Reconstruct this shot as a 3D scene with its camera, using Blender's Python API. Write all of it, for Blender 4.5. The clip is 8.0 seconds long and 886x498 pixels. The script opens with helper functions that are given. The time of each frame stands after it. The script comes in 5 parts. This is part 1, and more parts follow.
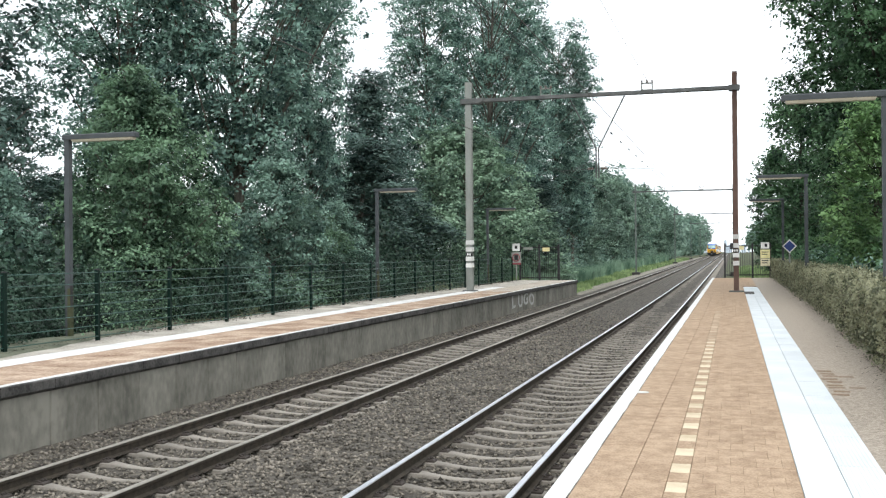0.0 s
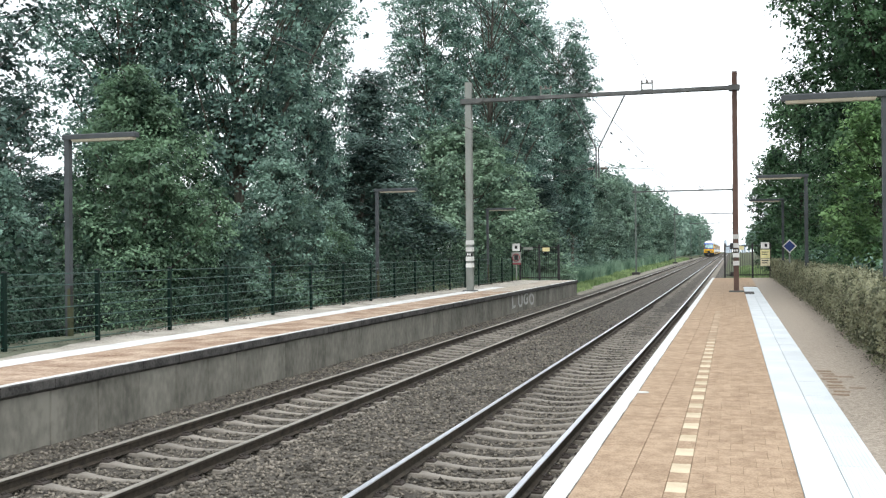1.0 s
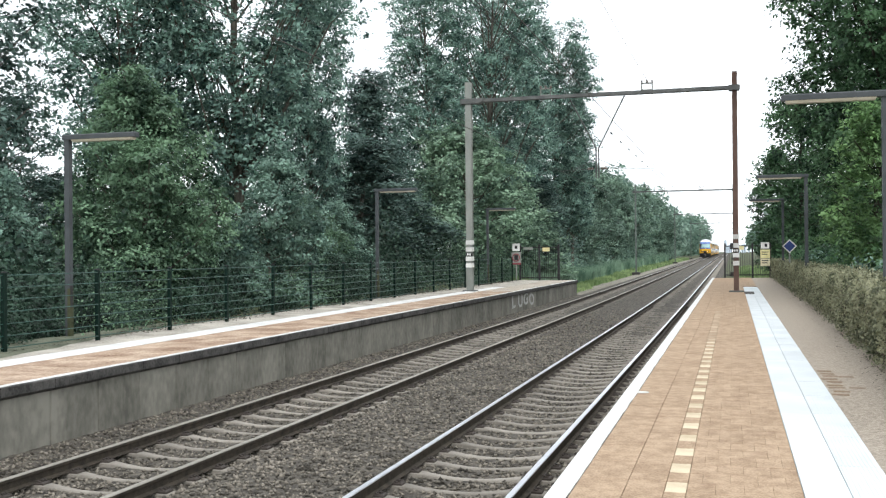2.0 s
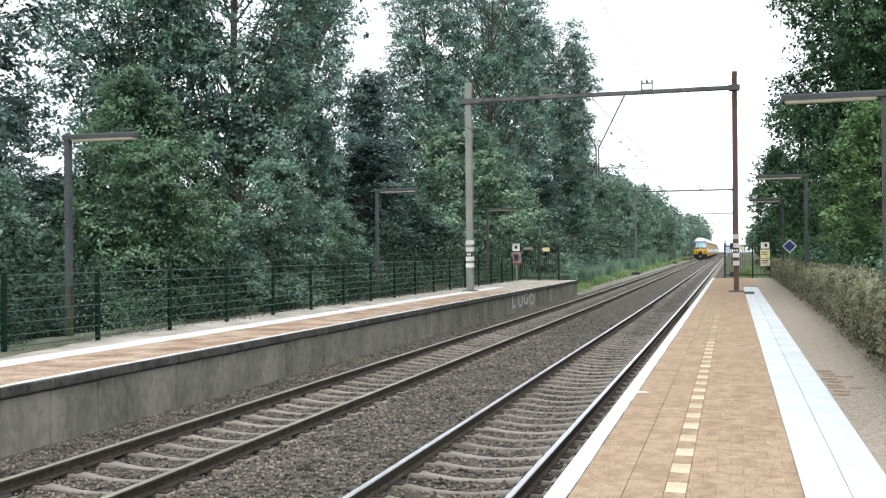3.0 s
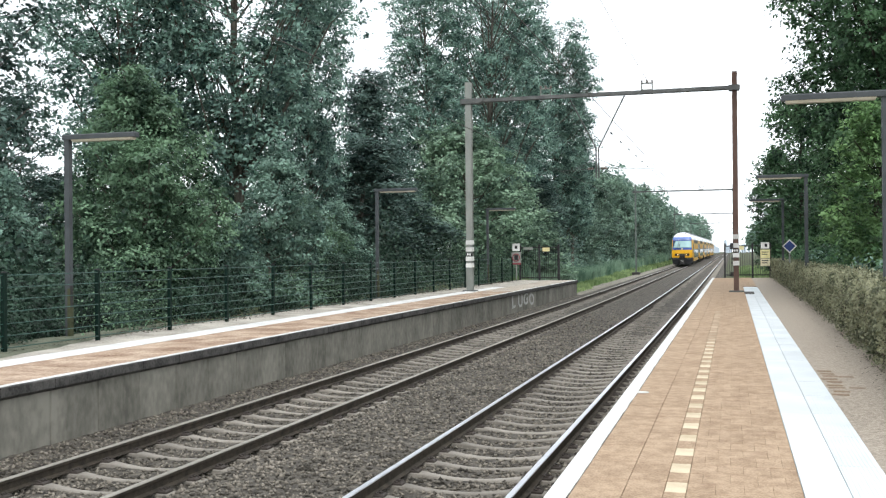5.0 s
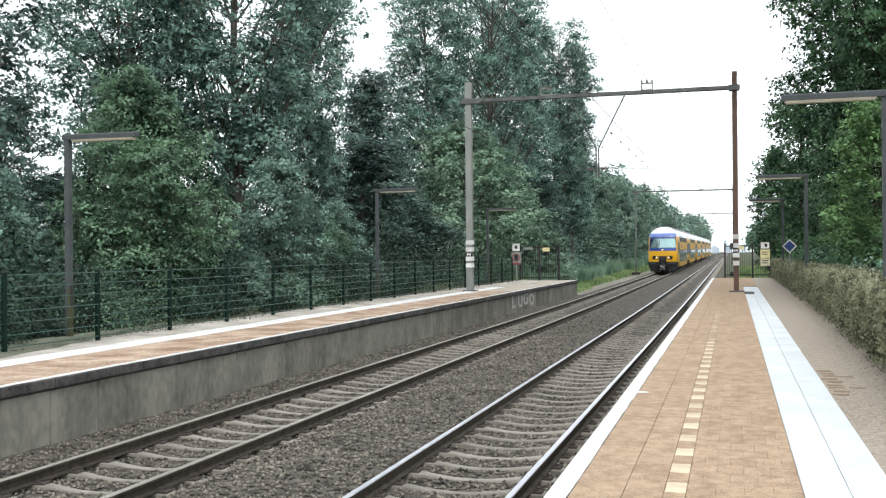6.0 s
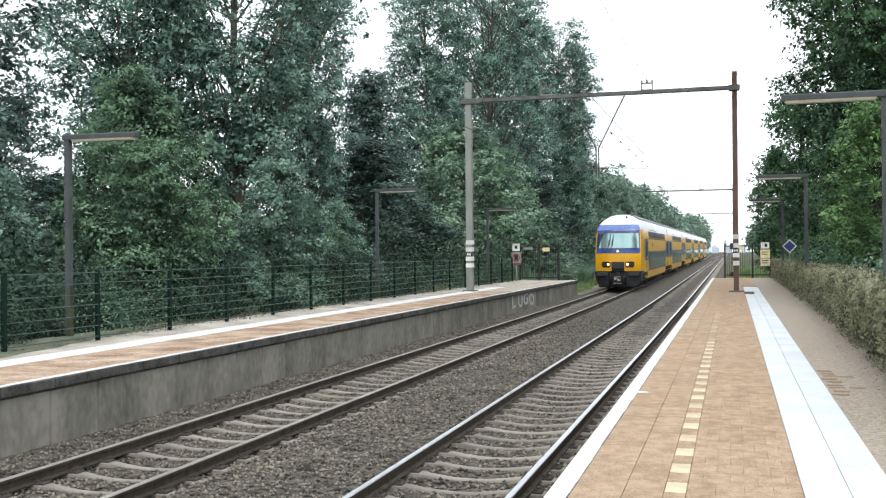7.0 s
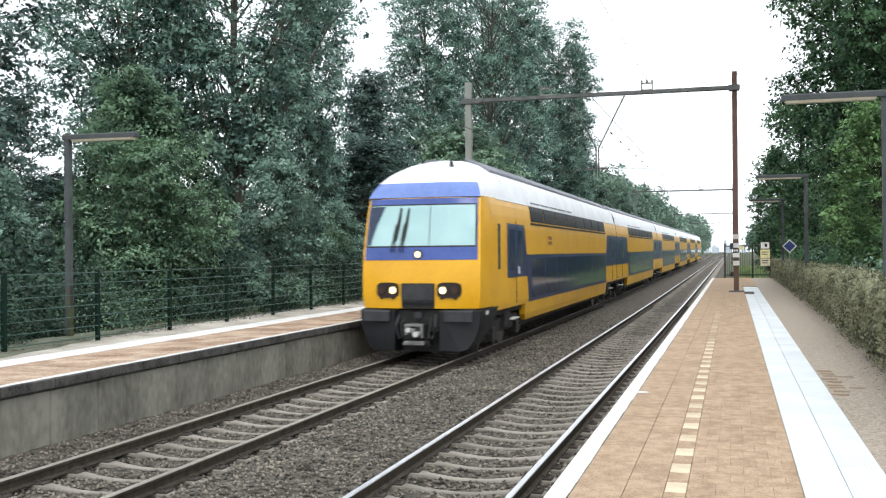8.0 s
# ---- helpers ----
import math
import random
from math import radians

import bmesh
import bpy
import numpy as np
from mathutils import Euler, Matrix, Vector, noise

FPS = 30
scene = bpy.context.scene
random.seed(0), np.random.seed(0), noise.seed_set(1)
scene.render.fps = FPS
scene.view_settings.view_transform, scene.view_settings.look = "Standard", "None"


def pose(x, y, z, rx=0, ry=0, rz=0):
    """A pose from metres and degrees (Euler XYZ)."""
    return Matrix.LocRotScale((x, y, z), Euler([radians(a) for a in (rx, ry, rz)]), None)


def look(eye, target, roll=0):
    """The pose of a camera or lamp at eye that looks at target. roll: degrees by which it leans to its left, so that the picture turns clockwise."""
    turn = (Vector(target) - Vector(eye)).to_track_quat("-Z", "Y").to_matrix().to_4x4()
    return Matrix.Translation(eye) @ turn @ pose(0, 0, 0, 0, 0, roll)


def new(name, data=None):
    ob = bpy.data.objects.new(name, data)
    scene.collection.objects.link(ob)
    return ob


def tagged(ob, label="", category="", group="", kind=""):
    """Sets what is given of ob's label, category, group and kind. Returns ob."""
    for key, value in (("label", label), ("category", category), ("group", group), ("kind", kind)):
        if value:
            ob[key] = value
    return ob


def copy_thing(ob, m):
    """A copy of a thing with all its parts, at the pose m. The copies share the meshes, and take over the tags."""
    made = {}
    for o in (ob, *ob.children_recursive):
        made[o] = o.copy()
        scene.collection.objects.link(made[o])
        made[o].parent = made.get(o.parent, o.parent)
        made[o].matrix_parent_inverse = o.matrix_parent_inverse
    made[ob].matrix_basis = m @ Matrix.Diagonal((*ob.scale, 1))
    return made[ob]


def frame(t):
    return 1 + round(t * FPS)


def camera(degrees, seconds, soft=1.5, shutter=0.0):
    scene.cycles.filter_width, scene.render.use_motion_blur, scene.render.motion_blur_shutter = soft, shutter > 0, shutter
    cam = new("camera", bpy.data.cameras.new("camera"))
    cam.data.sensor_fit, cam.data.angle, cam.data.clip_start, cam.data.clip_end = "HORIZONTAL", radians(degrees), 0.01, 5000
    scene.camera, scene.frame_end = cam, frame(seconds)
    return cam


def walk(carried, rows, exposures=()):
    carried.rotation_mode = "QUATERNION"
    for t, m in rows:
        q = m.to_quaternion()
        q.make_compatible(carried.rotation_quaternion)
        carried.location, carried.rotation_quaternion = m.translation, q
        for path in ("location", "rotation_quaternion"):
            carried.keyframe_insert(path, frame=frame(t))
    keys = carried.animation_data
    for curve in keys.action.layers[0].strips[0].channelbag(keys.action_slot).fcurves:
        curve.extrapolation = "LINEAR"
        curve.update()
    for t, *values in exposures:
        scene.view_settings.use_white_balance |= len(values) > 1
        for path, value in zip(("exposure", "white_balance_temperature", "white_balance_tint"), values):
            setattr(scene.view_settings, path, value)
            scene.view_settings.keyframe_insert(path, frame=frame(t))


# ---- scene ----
# The camera stands on a tripod at the edge of the platform.
YAW, PITCH, ROLL = radians(16.169), radians(0.272), -0.508
EYE = Vector((0.0, 0.0, 2.318))
AIM = EYE + 20 * Vector((-math.sin(YAW) * math.cos(PITCH), math.cos(YAW) * math.cos(PITCH), math.sin(PITCH)))
cam = camera(47.82, 8.0, soft=1.25, shutter=0.15)
walk(cam, [(0.0, look(EYE, AIM, ROLL)), (8.0, look(EYE, AIM, ROLL))])

# ---- world and light: bright overcast ----
world = bpy.data.worlds.new("overcast_sky")
scene.world = world
world.use_nodes = True
wn, wl = world.node_tree.nodes, world.node_tree.links
wn.clear()
sky = wn.new("ShaderNodeTexSky")
sky.sky_type, sky.sun_disc = "NISHITA", False
sky.sun_elevation, sky.sun_rotation = radians(52), radians(200)
cloud = wn.new("ShaderNodeMixRGB")
cloud.inputs[0].default_value = 0.9
cloud.inputs[2].default_value = (12.4, 13.0, 13.6, 1)
wback = wn.new("ShaderNodeBackground")
wback.inputs[1].default_value = 0.1
wout = wn.new("ShaderNodeOutputWorld")
wl.new(sky.outputs[0], cloud.inputs[1])
wl.new(cloud.outputs[0], wback.inputs[0])
wl.new(wback.outputs[0], wout.inputs[0])

sun_data = bpy.data.lights.new("sun", "SUN")
sun_data.energy, sun_data.angle, sun_data.color = 0.9, radians(25), (1.0, 0.96, 0.9)
sun = new("sun", sun_data)
sun.matrix_world = look((8, -22, 40), (-4, 12, 0))
scene.view_settings.exposure = 0.42


# ---- materials ----
def material(name, low, high, rough=0.8, metal=0.0, scale=6.0, fine=60.0, bump=0.15, spread=0.0, island=0.0,
             stretch=(1, 1, 1), spec=0.4, detail=6.0, mottle=0.35, placed=False):
    """Two colours mixed by a coarse and a fine noise, with a fine relief; spread varies whole objects, island loose pieces."""
    m = bpy.data.materials.new(name)
    m.use_nodes = True
    n, l = m.node_tree.nodes, m.node_tree.links
    b = n["Principled BSDF"]
    tc, mp = n.new("ShaderNodeTexCoord"), n.new("ShaderNodeMapping")
    mp.inputs["Scale"].default_value = stretch
    l.new(n.new("ShaderNodeNewGeometry").outputs["Position"] if placed else tc.outputs["Object"], mp.inputs[0])
    n1, n2 = n.new("ShaderNodeTexNoise"), n.new("ShaderNodeTexNoise")
    n1.inputs["Scale"].default_value, n1.inputs["Detail"].default_value = scale, detail
    n2.inputs["Scale"].default_value, n2.inputs["Detail"].default_value = fine, 3.0
    l.new(mp.outputs[0], n1.inputs["Vector"])
    l.new(mp.outputs[0], n2.inputs["Vector"])
    mixn = n.new("ShaderNodeMath")
    mixn.operation = "MULTIPLY_ADD"
    l.new(n2.outputs[0], mixn.inputs[0])
    mixn.inputs[1].default_value = mottle
    level = n.new("ShaderNodeMath")
    level.operation = "SUBTRACT"
    level.inputs[1].default_value = mottle / 2
    l.new(n1.outputs[0], level.inputs[0])
    l.new(level.outputs[0], mixn.inputs[2])
    fac = mixn.outputs[0]
    if spread or island:
        src = n.new("ShaderNodeObjectInfo").outputs["Random"] if spread else n.new("ShaderNodeNewGeometry").outputs["Random Per Island"]
        add = n.new("ShaderNodeMath")
        add.operation = "MULTIPLY_ADD"
        l.new(src, add.inputs[0])
        add.inputs[1].default_value = spread or island
        l.new(fac, add.inputs[2])
        off = n.new("ShaderNodeMath")
        off.operation = "SUBTRACT"
        l.new(add.outputs[0], off.inputs[0])
        off.inputs[1].default_value = (spread or island) / 2
        fac = off.outputs[0]
    ramp = n.new("ShaderNodeValToRGB")
    ramp.color_ramp.elements[0].position, ramp.color_ramp.elements[1].position = 0.26, 0.74
    ramp.color_ramp.elements[0].color, ramp.color_ramp.elements[1].color = (*low, 1), (*high, 1)
    l.new(fac, ramp.inputs[0])
    l.new(ramp.outputs[0], b.inputs["Base Color"])
    b.inputs["Roughness"].default_value, b.inputs["Metallic"].default_value = rough, metal
    b.inputs["Specular IOR Level"].default_value = spec
    if bump:
        bp = n.new("ShaderNodeBump")
        bp.inputs["Strength"].default_value, bp.inputs["Distance"].default_value = bump, 0.02
        l.new(n2.outputs[0], bp.inputs["Height"])
        l.new(bp.outputs[0], b.inputs["Normal"])
    return m


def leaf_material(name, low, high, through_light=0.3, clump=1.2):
    """Foliage: each leaf its own tint, clumps lighter and darker by nature and to paint in shaded hollows, and light
    that shines through.
    """
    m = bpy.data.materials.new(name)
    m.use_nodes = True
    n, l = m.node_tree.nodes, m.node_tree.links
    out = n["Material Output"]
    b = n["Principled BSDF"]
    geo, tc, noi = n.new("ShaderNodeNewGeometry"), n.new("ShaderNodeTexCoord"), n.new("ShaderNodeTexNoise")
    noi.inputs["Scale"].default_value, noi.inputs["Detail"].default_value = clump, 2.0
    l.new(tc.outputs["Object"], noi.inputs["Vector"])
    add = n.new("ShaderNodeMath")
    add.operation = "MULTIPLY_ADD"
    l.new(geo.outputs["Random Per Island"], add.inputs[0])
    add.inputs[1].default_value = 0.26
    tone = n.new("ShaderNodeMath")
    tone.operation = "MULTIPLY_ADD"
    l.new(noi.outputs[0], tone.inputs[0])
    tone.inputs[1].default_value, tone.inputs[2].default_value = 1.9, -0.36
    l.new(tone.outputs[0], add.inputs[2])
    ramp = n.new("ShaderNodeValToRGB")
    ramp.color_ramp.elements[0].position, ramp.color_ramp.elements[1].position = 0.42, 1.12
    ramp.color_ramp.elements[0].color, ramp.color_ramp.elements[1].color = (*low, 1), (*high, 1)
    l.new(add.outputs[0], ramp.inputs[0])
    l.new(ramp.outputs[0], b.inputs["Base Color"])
    b.inputs["Roughness"].default_value, b.inputs["Specular IOR Level"].default_value = 0.5, 0.28
    tr = n.new("ShaderNodeBsdfTranslucent")
    l.new(ramp.outputs[0], tr.inputs[0])
    mix = n.new("ShaderNodeMixShader")
    mix.inputs[0].default_value = through_light
    l.new(b.outputs[0], mix.inputs[1])
    l.new(tr.outputs[0], mix.inputs[2])
    l.new(mix.outputs[0], out.inputs[0])
    return m


def glow(name, colour, strength):
    m = bpy.data.materials.new(name)
    m.use_nodes = True
    b = m.node_tree.nodes["Principled BSDF"]
    b.inputs["Base Color"].default_value = (*colour, 1)
    b.inputs["Emission Color"].default_value = (*colour, 1)
    b.inputs["Emission Strength"].default_value = strength
    return m


M_GRASS = material("grass_soil", (0.035, 0.045, 0.022), (0.11, 0.125, 0.062), 0.95, scale=0.6, fine=25, bump=0.6)
M_BALLAST = material("ballast_bed", (0.0185, 0.0165, 0.0135), (0.168, 0.150, 0.124), 0.95, scale=7, fine=46, bump=1.0, mottle=0.9)
M_STONE = material("ballast_stone", (0.047, 0.042, 0.0335), (0.285, 0.255, 0.21), 0.9, scale=2, fine=60, bump=0.3, island=0.55)
M_SLEEPER = material("sleeper_concrete", (0.165, 0.15, 0.128), (0.34, 0.312, 0.27), 0.9, scale=3, fine=60, bump=0.25, spread=0.25)
M_RAILDULL = material("rail_worn_top", (0.42, 0.39, 0.345), (0.62, 0.58, 0.52), 0.45, 0.75, scale=3, fine=40, bump=0.02, stretch=(1, 0.1, 1))
M_RAIL = material("rail_rust", (0.020, 0.017, 0.012), (0.078, 0.062, 0.045), 0.8, 0.1, scale=8, fine=60, bump=0.2)
M_RAILTOP = material("rail_polished", (0.74, 0.75, 0.79), (0.9, 0.91, 0.95), 0.42, 1.0, scale=3, fine=40, bump=0.02, stretch=(1, 0.1, 1))
M_CLIP = material("rail_clip", (0.03, 0.025, 0.022), (0.07, 0.058, 0.05), 0.8, 0.2)
M_WALL = material("platform_wall_concrete", (0.112, 0.109, 0.090), (0.272, 0.260, 0.220), 0.9, spread=0.14, scale=1.1, fine=9, bump=0.15, mottle=0.6, detail=8,
                  stretch=(1.0, 1.2, 0.7), placed=True)
M_COPING = material("coping_dark", (0.016, 0.016, 0.016), (0.105, 0.10, 0.092), 0.9, scale=4, fine=26, bump=0.4, mottle=0.6, placed=True)
M_TILE = material("paving_brown", (0.295, 0.202, 0.130), (0.49, 0.358, 0.243), 0.85, scale=8, fine=70, bump=0.6, spread=0.15, spec=0.3, mottle=1.25, placed=True)
M_TILE_FAR = material("paving_brown_far", (0.295, 0.202, 0.130), (0.49, 0.358, 0.243), 0.85, scale=8, fine=70, bump=0.6, island=0.15, spec=0.3, mottle=1.25, placed=True)
M_TILE_LEFT = material("paving_orange", (0.24, 0.148, 0.095), (0.57, 0.44, 0.33), 0.85, scale=1.3, fine=22, bump=0.2, island=0.2, spec=0.3, mottle=0.8, placed=True)
M_TILE_DUST = material("paving_dusty", (0.34, 0.29, 0.235), (0.58, 0.52, 0.44), 0.9, scale=0.9, fine=26, bump=0.2, island=0.12, spec=0.3, mottle=0.5, placed=True)
M_LIGHT_WORN = material("paving_cream_worn", (0.34, 0.255, 0.17), (0.54, 0.42, 0.295), 0.85, scale=4, fine=60, bump=0.15, island=0.5)
M_LIGHT = material("paving_cream", (0.46, 0.37, 0.25), (0.66, 0.56, 0.40), 0.85, scale=4, fine=60, bump=0.15, spread=0.3)
M_WHITE = material("white_paint", (0.56, 0.56, 0.54), (0.88, 0.88, 0.86), 0.7, scale=3.0, fine=50, bump=0.1, placed=True)
M_TACTILE = material("white_guide_slab", (0.56, 0.595, 0.61), (0.69, 0.725, 0.74), 0.75, scale=1.5, fine=60, bump=0.15, spread=0.12, placed=True)
M_SAND = material("sandy_gravel", (0.215, 0.18, 0.143), (0.50, 0.43, 0.35), 0.95, scale=28, fine=110, bump=0.6, mottle=0.9, placed=True)
M_SANDL = material("pale_gravel", (0.24, 0.22, 0.185), (0.60, 0.56, 0.49), 0.95, scale=1.2, fine=40, bump=0.5, mottle=0.8, placed=True)
M_CESS = material("cess_gravel", (0.13, 0.122, 0.098), (0.36, 0.335, 0.275), 0.95, scale=2.5, fine=40, bump=0.5, mottle=0.8, placed=True)
M_JOINT = material("joint_sand", (0.19, 0.135, 0.09), (0.34, 0.25, 0.175), 0.95, fine=50)
M_FENCE = material("fence_green", (0.003, 0.012, 0.009), (0.007, 0.022, 0.016), 0.5, 0.0, scale=3, bump=0.05, spec=0.1)
M_WIRE = material("fence_wire_green", (0.012, 0.048, 0.038), (0.032, 0.092, 0.074), 0.45, 0.0, scale=3, bump=0.0)
M_LAMP = material("lamp_grey", (0.04, 0.046, 0.05), (0.08, 0.09, 0.095), 0.55, 0.0, scale=3, bump=0.05, spec=0.3)
M_LENS = material("lamp_diffuser", (0.42, 0.38, 0.29), (0.6, 0.55, 0.44), 0.4, scale=3, bump=0.0)
M_MAST = material("mast_galvanised", (0.19, 0.205, 0.19), (0.36, 0.375, 0.345), 0.65, 0.2, scale=2, fine=30, bump=0.1, stretch=(1, 1, 0.3))
M_MASTR = material("mast_rust_brown", (0.085, 0.052, 0.042), (0.19, 0.115, 0.09), 0.75, 0.1, scale=2, fine=30, bump=0.15, stretch=(1, 1, 0.4))
M_FARMAST = material("mast_grey_green", (0.11, 0.13, 0.118), (0.20, 0.23, 0.21), 0.7, 0.2, scale=2, fine=30, bump=0.1)
M_BEAM = material("beam_grey_brown", (0.085, 0.09, 0.088), (0.175, 0.18, 0.175), 0.7, 0.2, scale=2, fine=30, bump=0.1)
M_CERAMIC = material("insulator", (0.09, 0.06, 0.045), (0.16, 0.11, 0.085), 0.3, bump=0.0)
M_COPPER = material("wire_copper", (0.05, 0.048, 0.044), (0.11, 0.10, 0.09), 0.6, 0.3, bump=0.0)
M_BLACK = material("black_paint", (0.012, 0.012, 0.013), (0.035, 0.035, 0.037), 0.6, bump=0.05)
M_BARK = material("bark", (0.055, 0.050, 0.041), (0.18, 0.165, 0.138), 0.95, scale=4, fine=30, bump=0.7, stretch=(2, 2, 0.4))
M_BARKDARK = material("dark_bark", (0.018, 0.016, 0.013), (0.07, 0.062, 0.05), 0.95, scale=4, fine=30, bump=0.7, stretch=(2, 2, 0.4))
M_MOSS = material("moss_stain", (0.035, 0.042, 0.022), (0.085, 0.09, 0.045), 0.95, scale=5, fine=40, bump=0.2)
M_MOSSGRIT = material("mossy_grit", (0.06, 0.074, 0.046), (0.18, 0.188, 0.135), 0.95, scale=3, fine=40, bump=0.5, mottle=0.8, placed=True)
M_TWIG = material("hedge_twigs", (0.03, 0.022, 0.014), (0.08, 0.06, 0.035), 0.95, scale=6, fine=40, bump=0.8)
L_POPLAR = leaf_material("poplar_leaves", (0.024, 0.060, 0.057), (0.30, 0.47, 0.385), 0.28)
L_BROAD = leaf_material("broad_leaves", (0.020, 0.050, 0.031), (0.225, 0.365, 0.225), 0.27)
# Lineside leaf colour is lightened to hold a little haze.
L_ROUND = leaf_material("lineside_leaves_hazed", (0.034, 0.070, 0.054), (0.26, 0.385, 0.29), 0.27, 0.5)
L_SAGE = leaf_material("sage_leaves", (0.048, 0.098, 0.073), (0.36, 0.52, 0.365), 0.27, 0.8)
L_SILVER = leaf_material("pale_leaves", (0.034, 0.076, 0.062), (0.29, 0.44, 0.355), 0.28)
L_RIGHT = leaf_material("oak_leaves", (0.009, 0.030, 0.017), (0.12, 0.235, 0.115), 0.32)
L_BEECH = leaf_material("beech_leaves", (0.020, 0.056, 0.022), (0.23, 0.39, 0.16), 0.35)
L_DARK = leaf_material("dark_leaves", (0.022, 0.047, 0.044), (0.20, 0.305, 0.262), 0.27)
# Leaf colour set very dark to put the undergrowth's shade into it.
L_UNDER = leaf_material("undergrowth_shade_leaves", (0.004, 0.013, 0.009), (0.070, 0.130, 0.088), 0.2, 1.3)
# Far foliage is paled, painting in the haze of distance.
L_FAR = leaf_material("far_leaves_hazed", (0.095, 0.17, 0.135), (0.27, 0.39, 0.31), 0.3, 0.15)
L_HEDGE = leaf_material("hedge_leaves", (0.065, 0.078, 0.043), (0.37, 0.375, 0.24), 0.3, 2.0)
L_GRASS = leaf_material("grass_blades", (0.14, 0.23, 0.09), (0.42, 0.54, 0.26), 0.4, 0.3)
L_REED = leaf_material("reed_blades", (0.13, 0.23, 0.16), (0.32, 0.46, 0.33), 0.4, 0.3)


# ---- mesh helpers ----
class Shape:
    """Vertices and faces gathered for one mesh."""
    def __init__(self):
        self.v, self.f = [], []

    def quadstrip(self, rings, closed=True, caps=True):
        base, k = len(self.v), len(rings[0])
        for r in rings:
            self.v.extend([tuple(p) for p in r])
        for i in range(len(rings) - 1):
            for j in range(k if closed else k - 1):
                a, b = base + i * k + j, base + i * k + (j + 1) % k
                self.f.append((a, b, b + k, a + k))
        if caps and closed:
            self.f.append(tuple(base + j for j in reversed(range(k))))
            self.f.append(tuple(base + (len(rings) - 1) * k + j for j in range(k)))
        return self

    def box(self, x0, x1, y0, y1, z0, z1, c=0.0):
        """A box, its upper edges chamfered by c."""
        rings = [[(x0, y0, z0), (x1, y0, z0), (x1, y1, z0), (x0, y1, z0)]]
        if c:
            rings.append([(x0, y0, z1 - c), (x1, y0, z1 - c), (x1, y1, z1 - c), (x0, y1, z1 - c)])
        rings.append([(x0 + c, y0 + c, z1), (x1 - c, y0 + c, z1), (x1 - c, y1 - c, z1), (x0 + c, y1 - c, z1)])
        return self.quadstrip(rings)

    def tube(self, pts, radii, sides=6):
        rings = []
        pts = [Vector(p) for p in pts]
        for i, p in enumerate(pts):
            d = (pts[min(i + 1, len(pts) - 1)] - pts[max(i - 1, 0)]).normalized()
            a = d.orthogonal().normalized() if abs(d.z) > 0.9 else d.cross(Vector((0, 0, 1))).normalized()
            b = d.cross(a)
            r = radii[i] if isinstance(radii, (list, tuple)) else radii
            rings.append([p + a * (r * math.cos(2 * math.pi * k / sides)) + b * (r * math.sin(2 * math.pi * k / sides)) for k in range(sides)])
        return self.quadstrip(rings)

    def prism(self, outline, axis, lo, hi):
        """An outline pushed along an axis: for 'y' the outline is (x, z), for 'x' (y, z), for 'z' (x, y)."""
        def at(p, h):
            return {"x": (h, p[0], p[1]), "y": (p[0], h, p[1]), "z": (p[0], p[1], h)}[axis]
        return self.quadstrip([[at(p, lo) for p in outline], [at(p, hi) for p in outline]])

    def mesh(self, name, mat, smooth=False):
        me = bpy.data.meshes.new(name)
        me.from_pydata(self.v, [], self.f)
        bm = bmesh.new()
        bm.from_mesh(me)
        bmesh.ops.recalc_face_normals(bm, faces=bm.faces)
        bm.to_mesh(me)
        bm.free()
        me.materials.append(mat)
        if smooth:
            me.polygons.foreach_set("use_smooth", [True] * len(me.polygons))
        return me


def part(name, shape, mat, parent, label="", smooth=False):
    ob = new(name, shape.mesh(name, mat, smooth) if isinstance(shape, Shape) else shape)
    ob.parent = parent
    if label:
        ob["label"] = label
    return ob


def single(name, shape, mat, label, category, group="", kind="", smooth=False):
    ob = new(name, shape.mesh(name, mat, smooth) if isinstance(shape, Shape) else shape)
    return tagged(ob, label, category, group, kind)


def thing(name, label, category, group="", m=None, kind=""):
    ob = new(name)
    ob.empty_display_size = 0.2
    if m is not None:
        ob.matrix_basis = m
    return tagged(ob, label, category, group, kind)


def faces_mesh(name, verts, per, mat):
    """Loose faces of `per` corners each from an array of corners."""
    verts = np.asarray(verts, dtype=np.float32).reshape(-1, 3)
    count = len(verts) // per
    me = bpy.data.meshes.new(name)
    me.vertices.add(len(verts))
    me.vertices.foreach_set("co", verts.ravel())
    me.loops.add(len(verts))
    me.loops.foreach_set("vertex_index", np.arange(len(verts), dtype=np.int32))
    me.polygons.add(count)
    me.polygons.foreach_set("loop_start", np.arange(0, len(verts), per, dtype=np.int32))
    me.update(calc_edges=True)
    me.materials.append(mat)
    return me


def leaf_corners(rng, centres, size, outward=None, lift=0.5):
    """Four corners for each leaf: pointed, tilted at random and biased to face outward and up."""
    n = len(centres)
    nor = rng.normal(size=(n, 3))
    nor[:, 2] += lift
    if outward is not None:
        nor += outward
    nor /= np.linalg.norm(nor, axis=1)[:, None]
    a = np.cross(nor, rng.normal(size=(n, 3)))
    a /= np.linalg.norm(a, axis=1)[:, None] + 1e-9
    b = np.cross(nor, a)
    s = (size * rng.uniform(0.6, 1.25, n))[:, None]
    return np.stack([centres - a * s * 0.55, centres + b * s * 0.36 + nor * s * 0.1, centres + a * s * 0.62,
                     centres - b * s * 0.36 + nor * s * 0.1], axis=1)


RAIL_X = {"near": -2.823, "far": -6.593}
ZP = 0.776
EDGE_R, EDGE_L = -1.153, -8.342


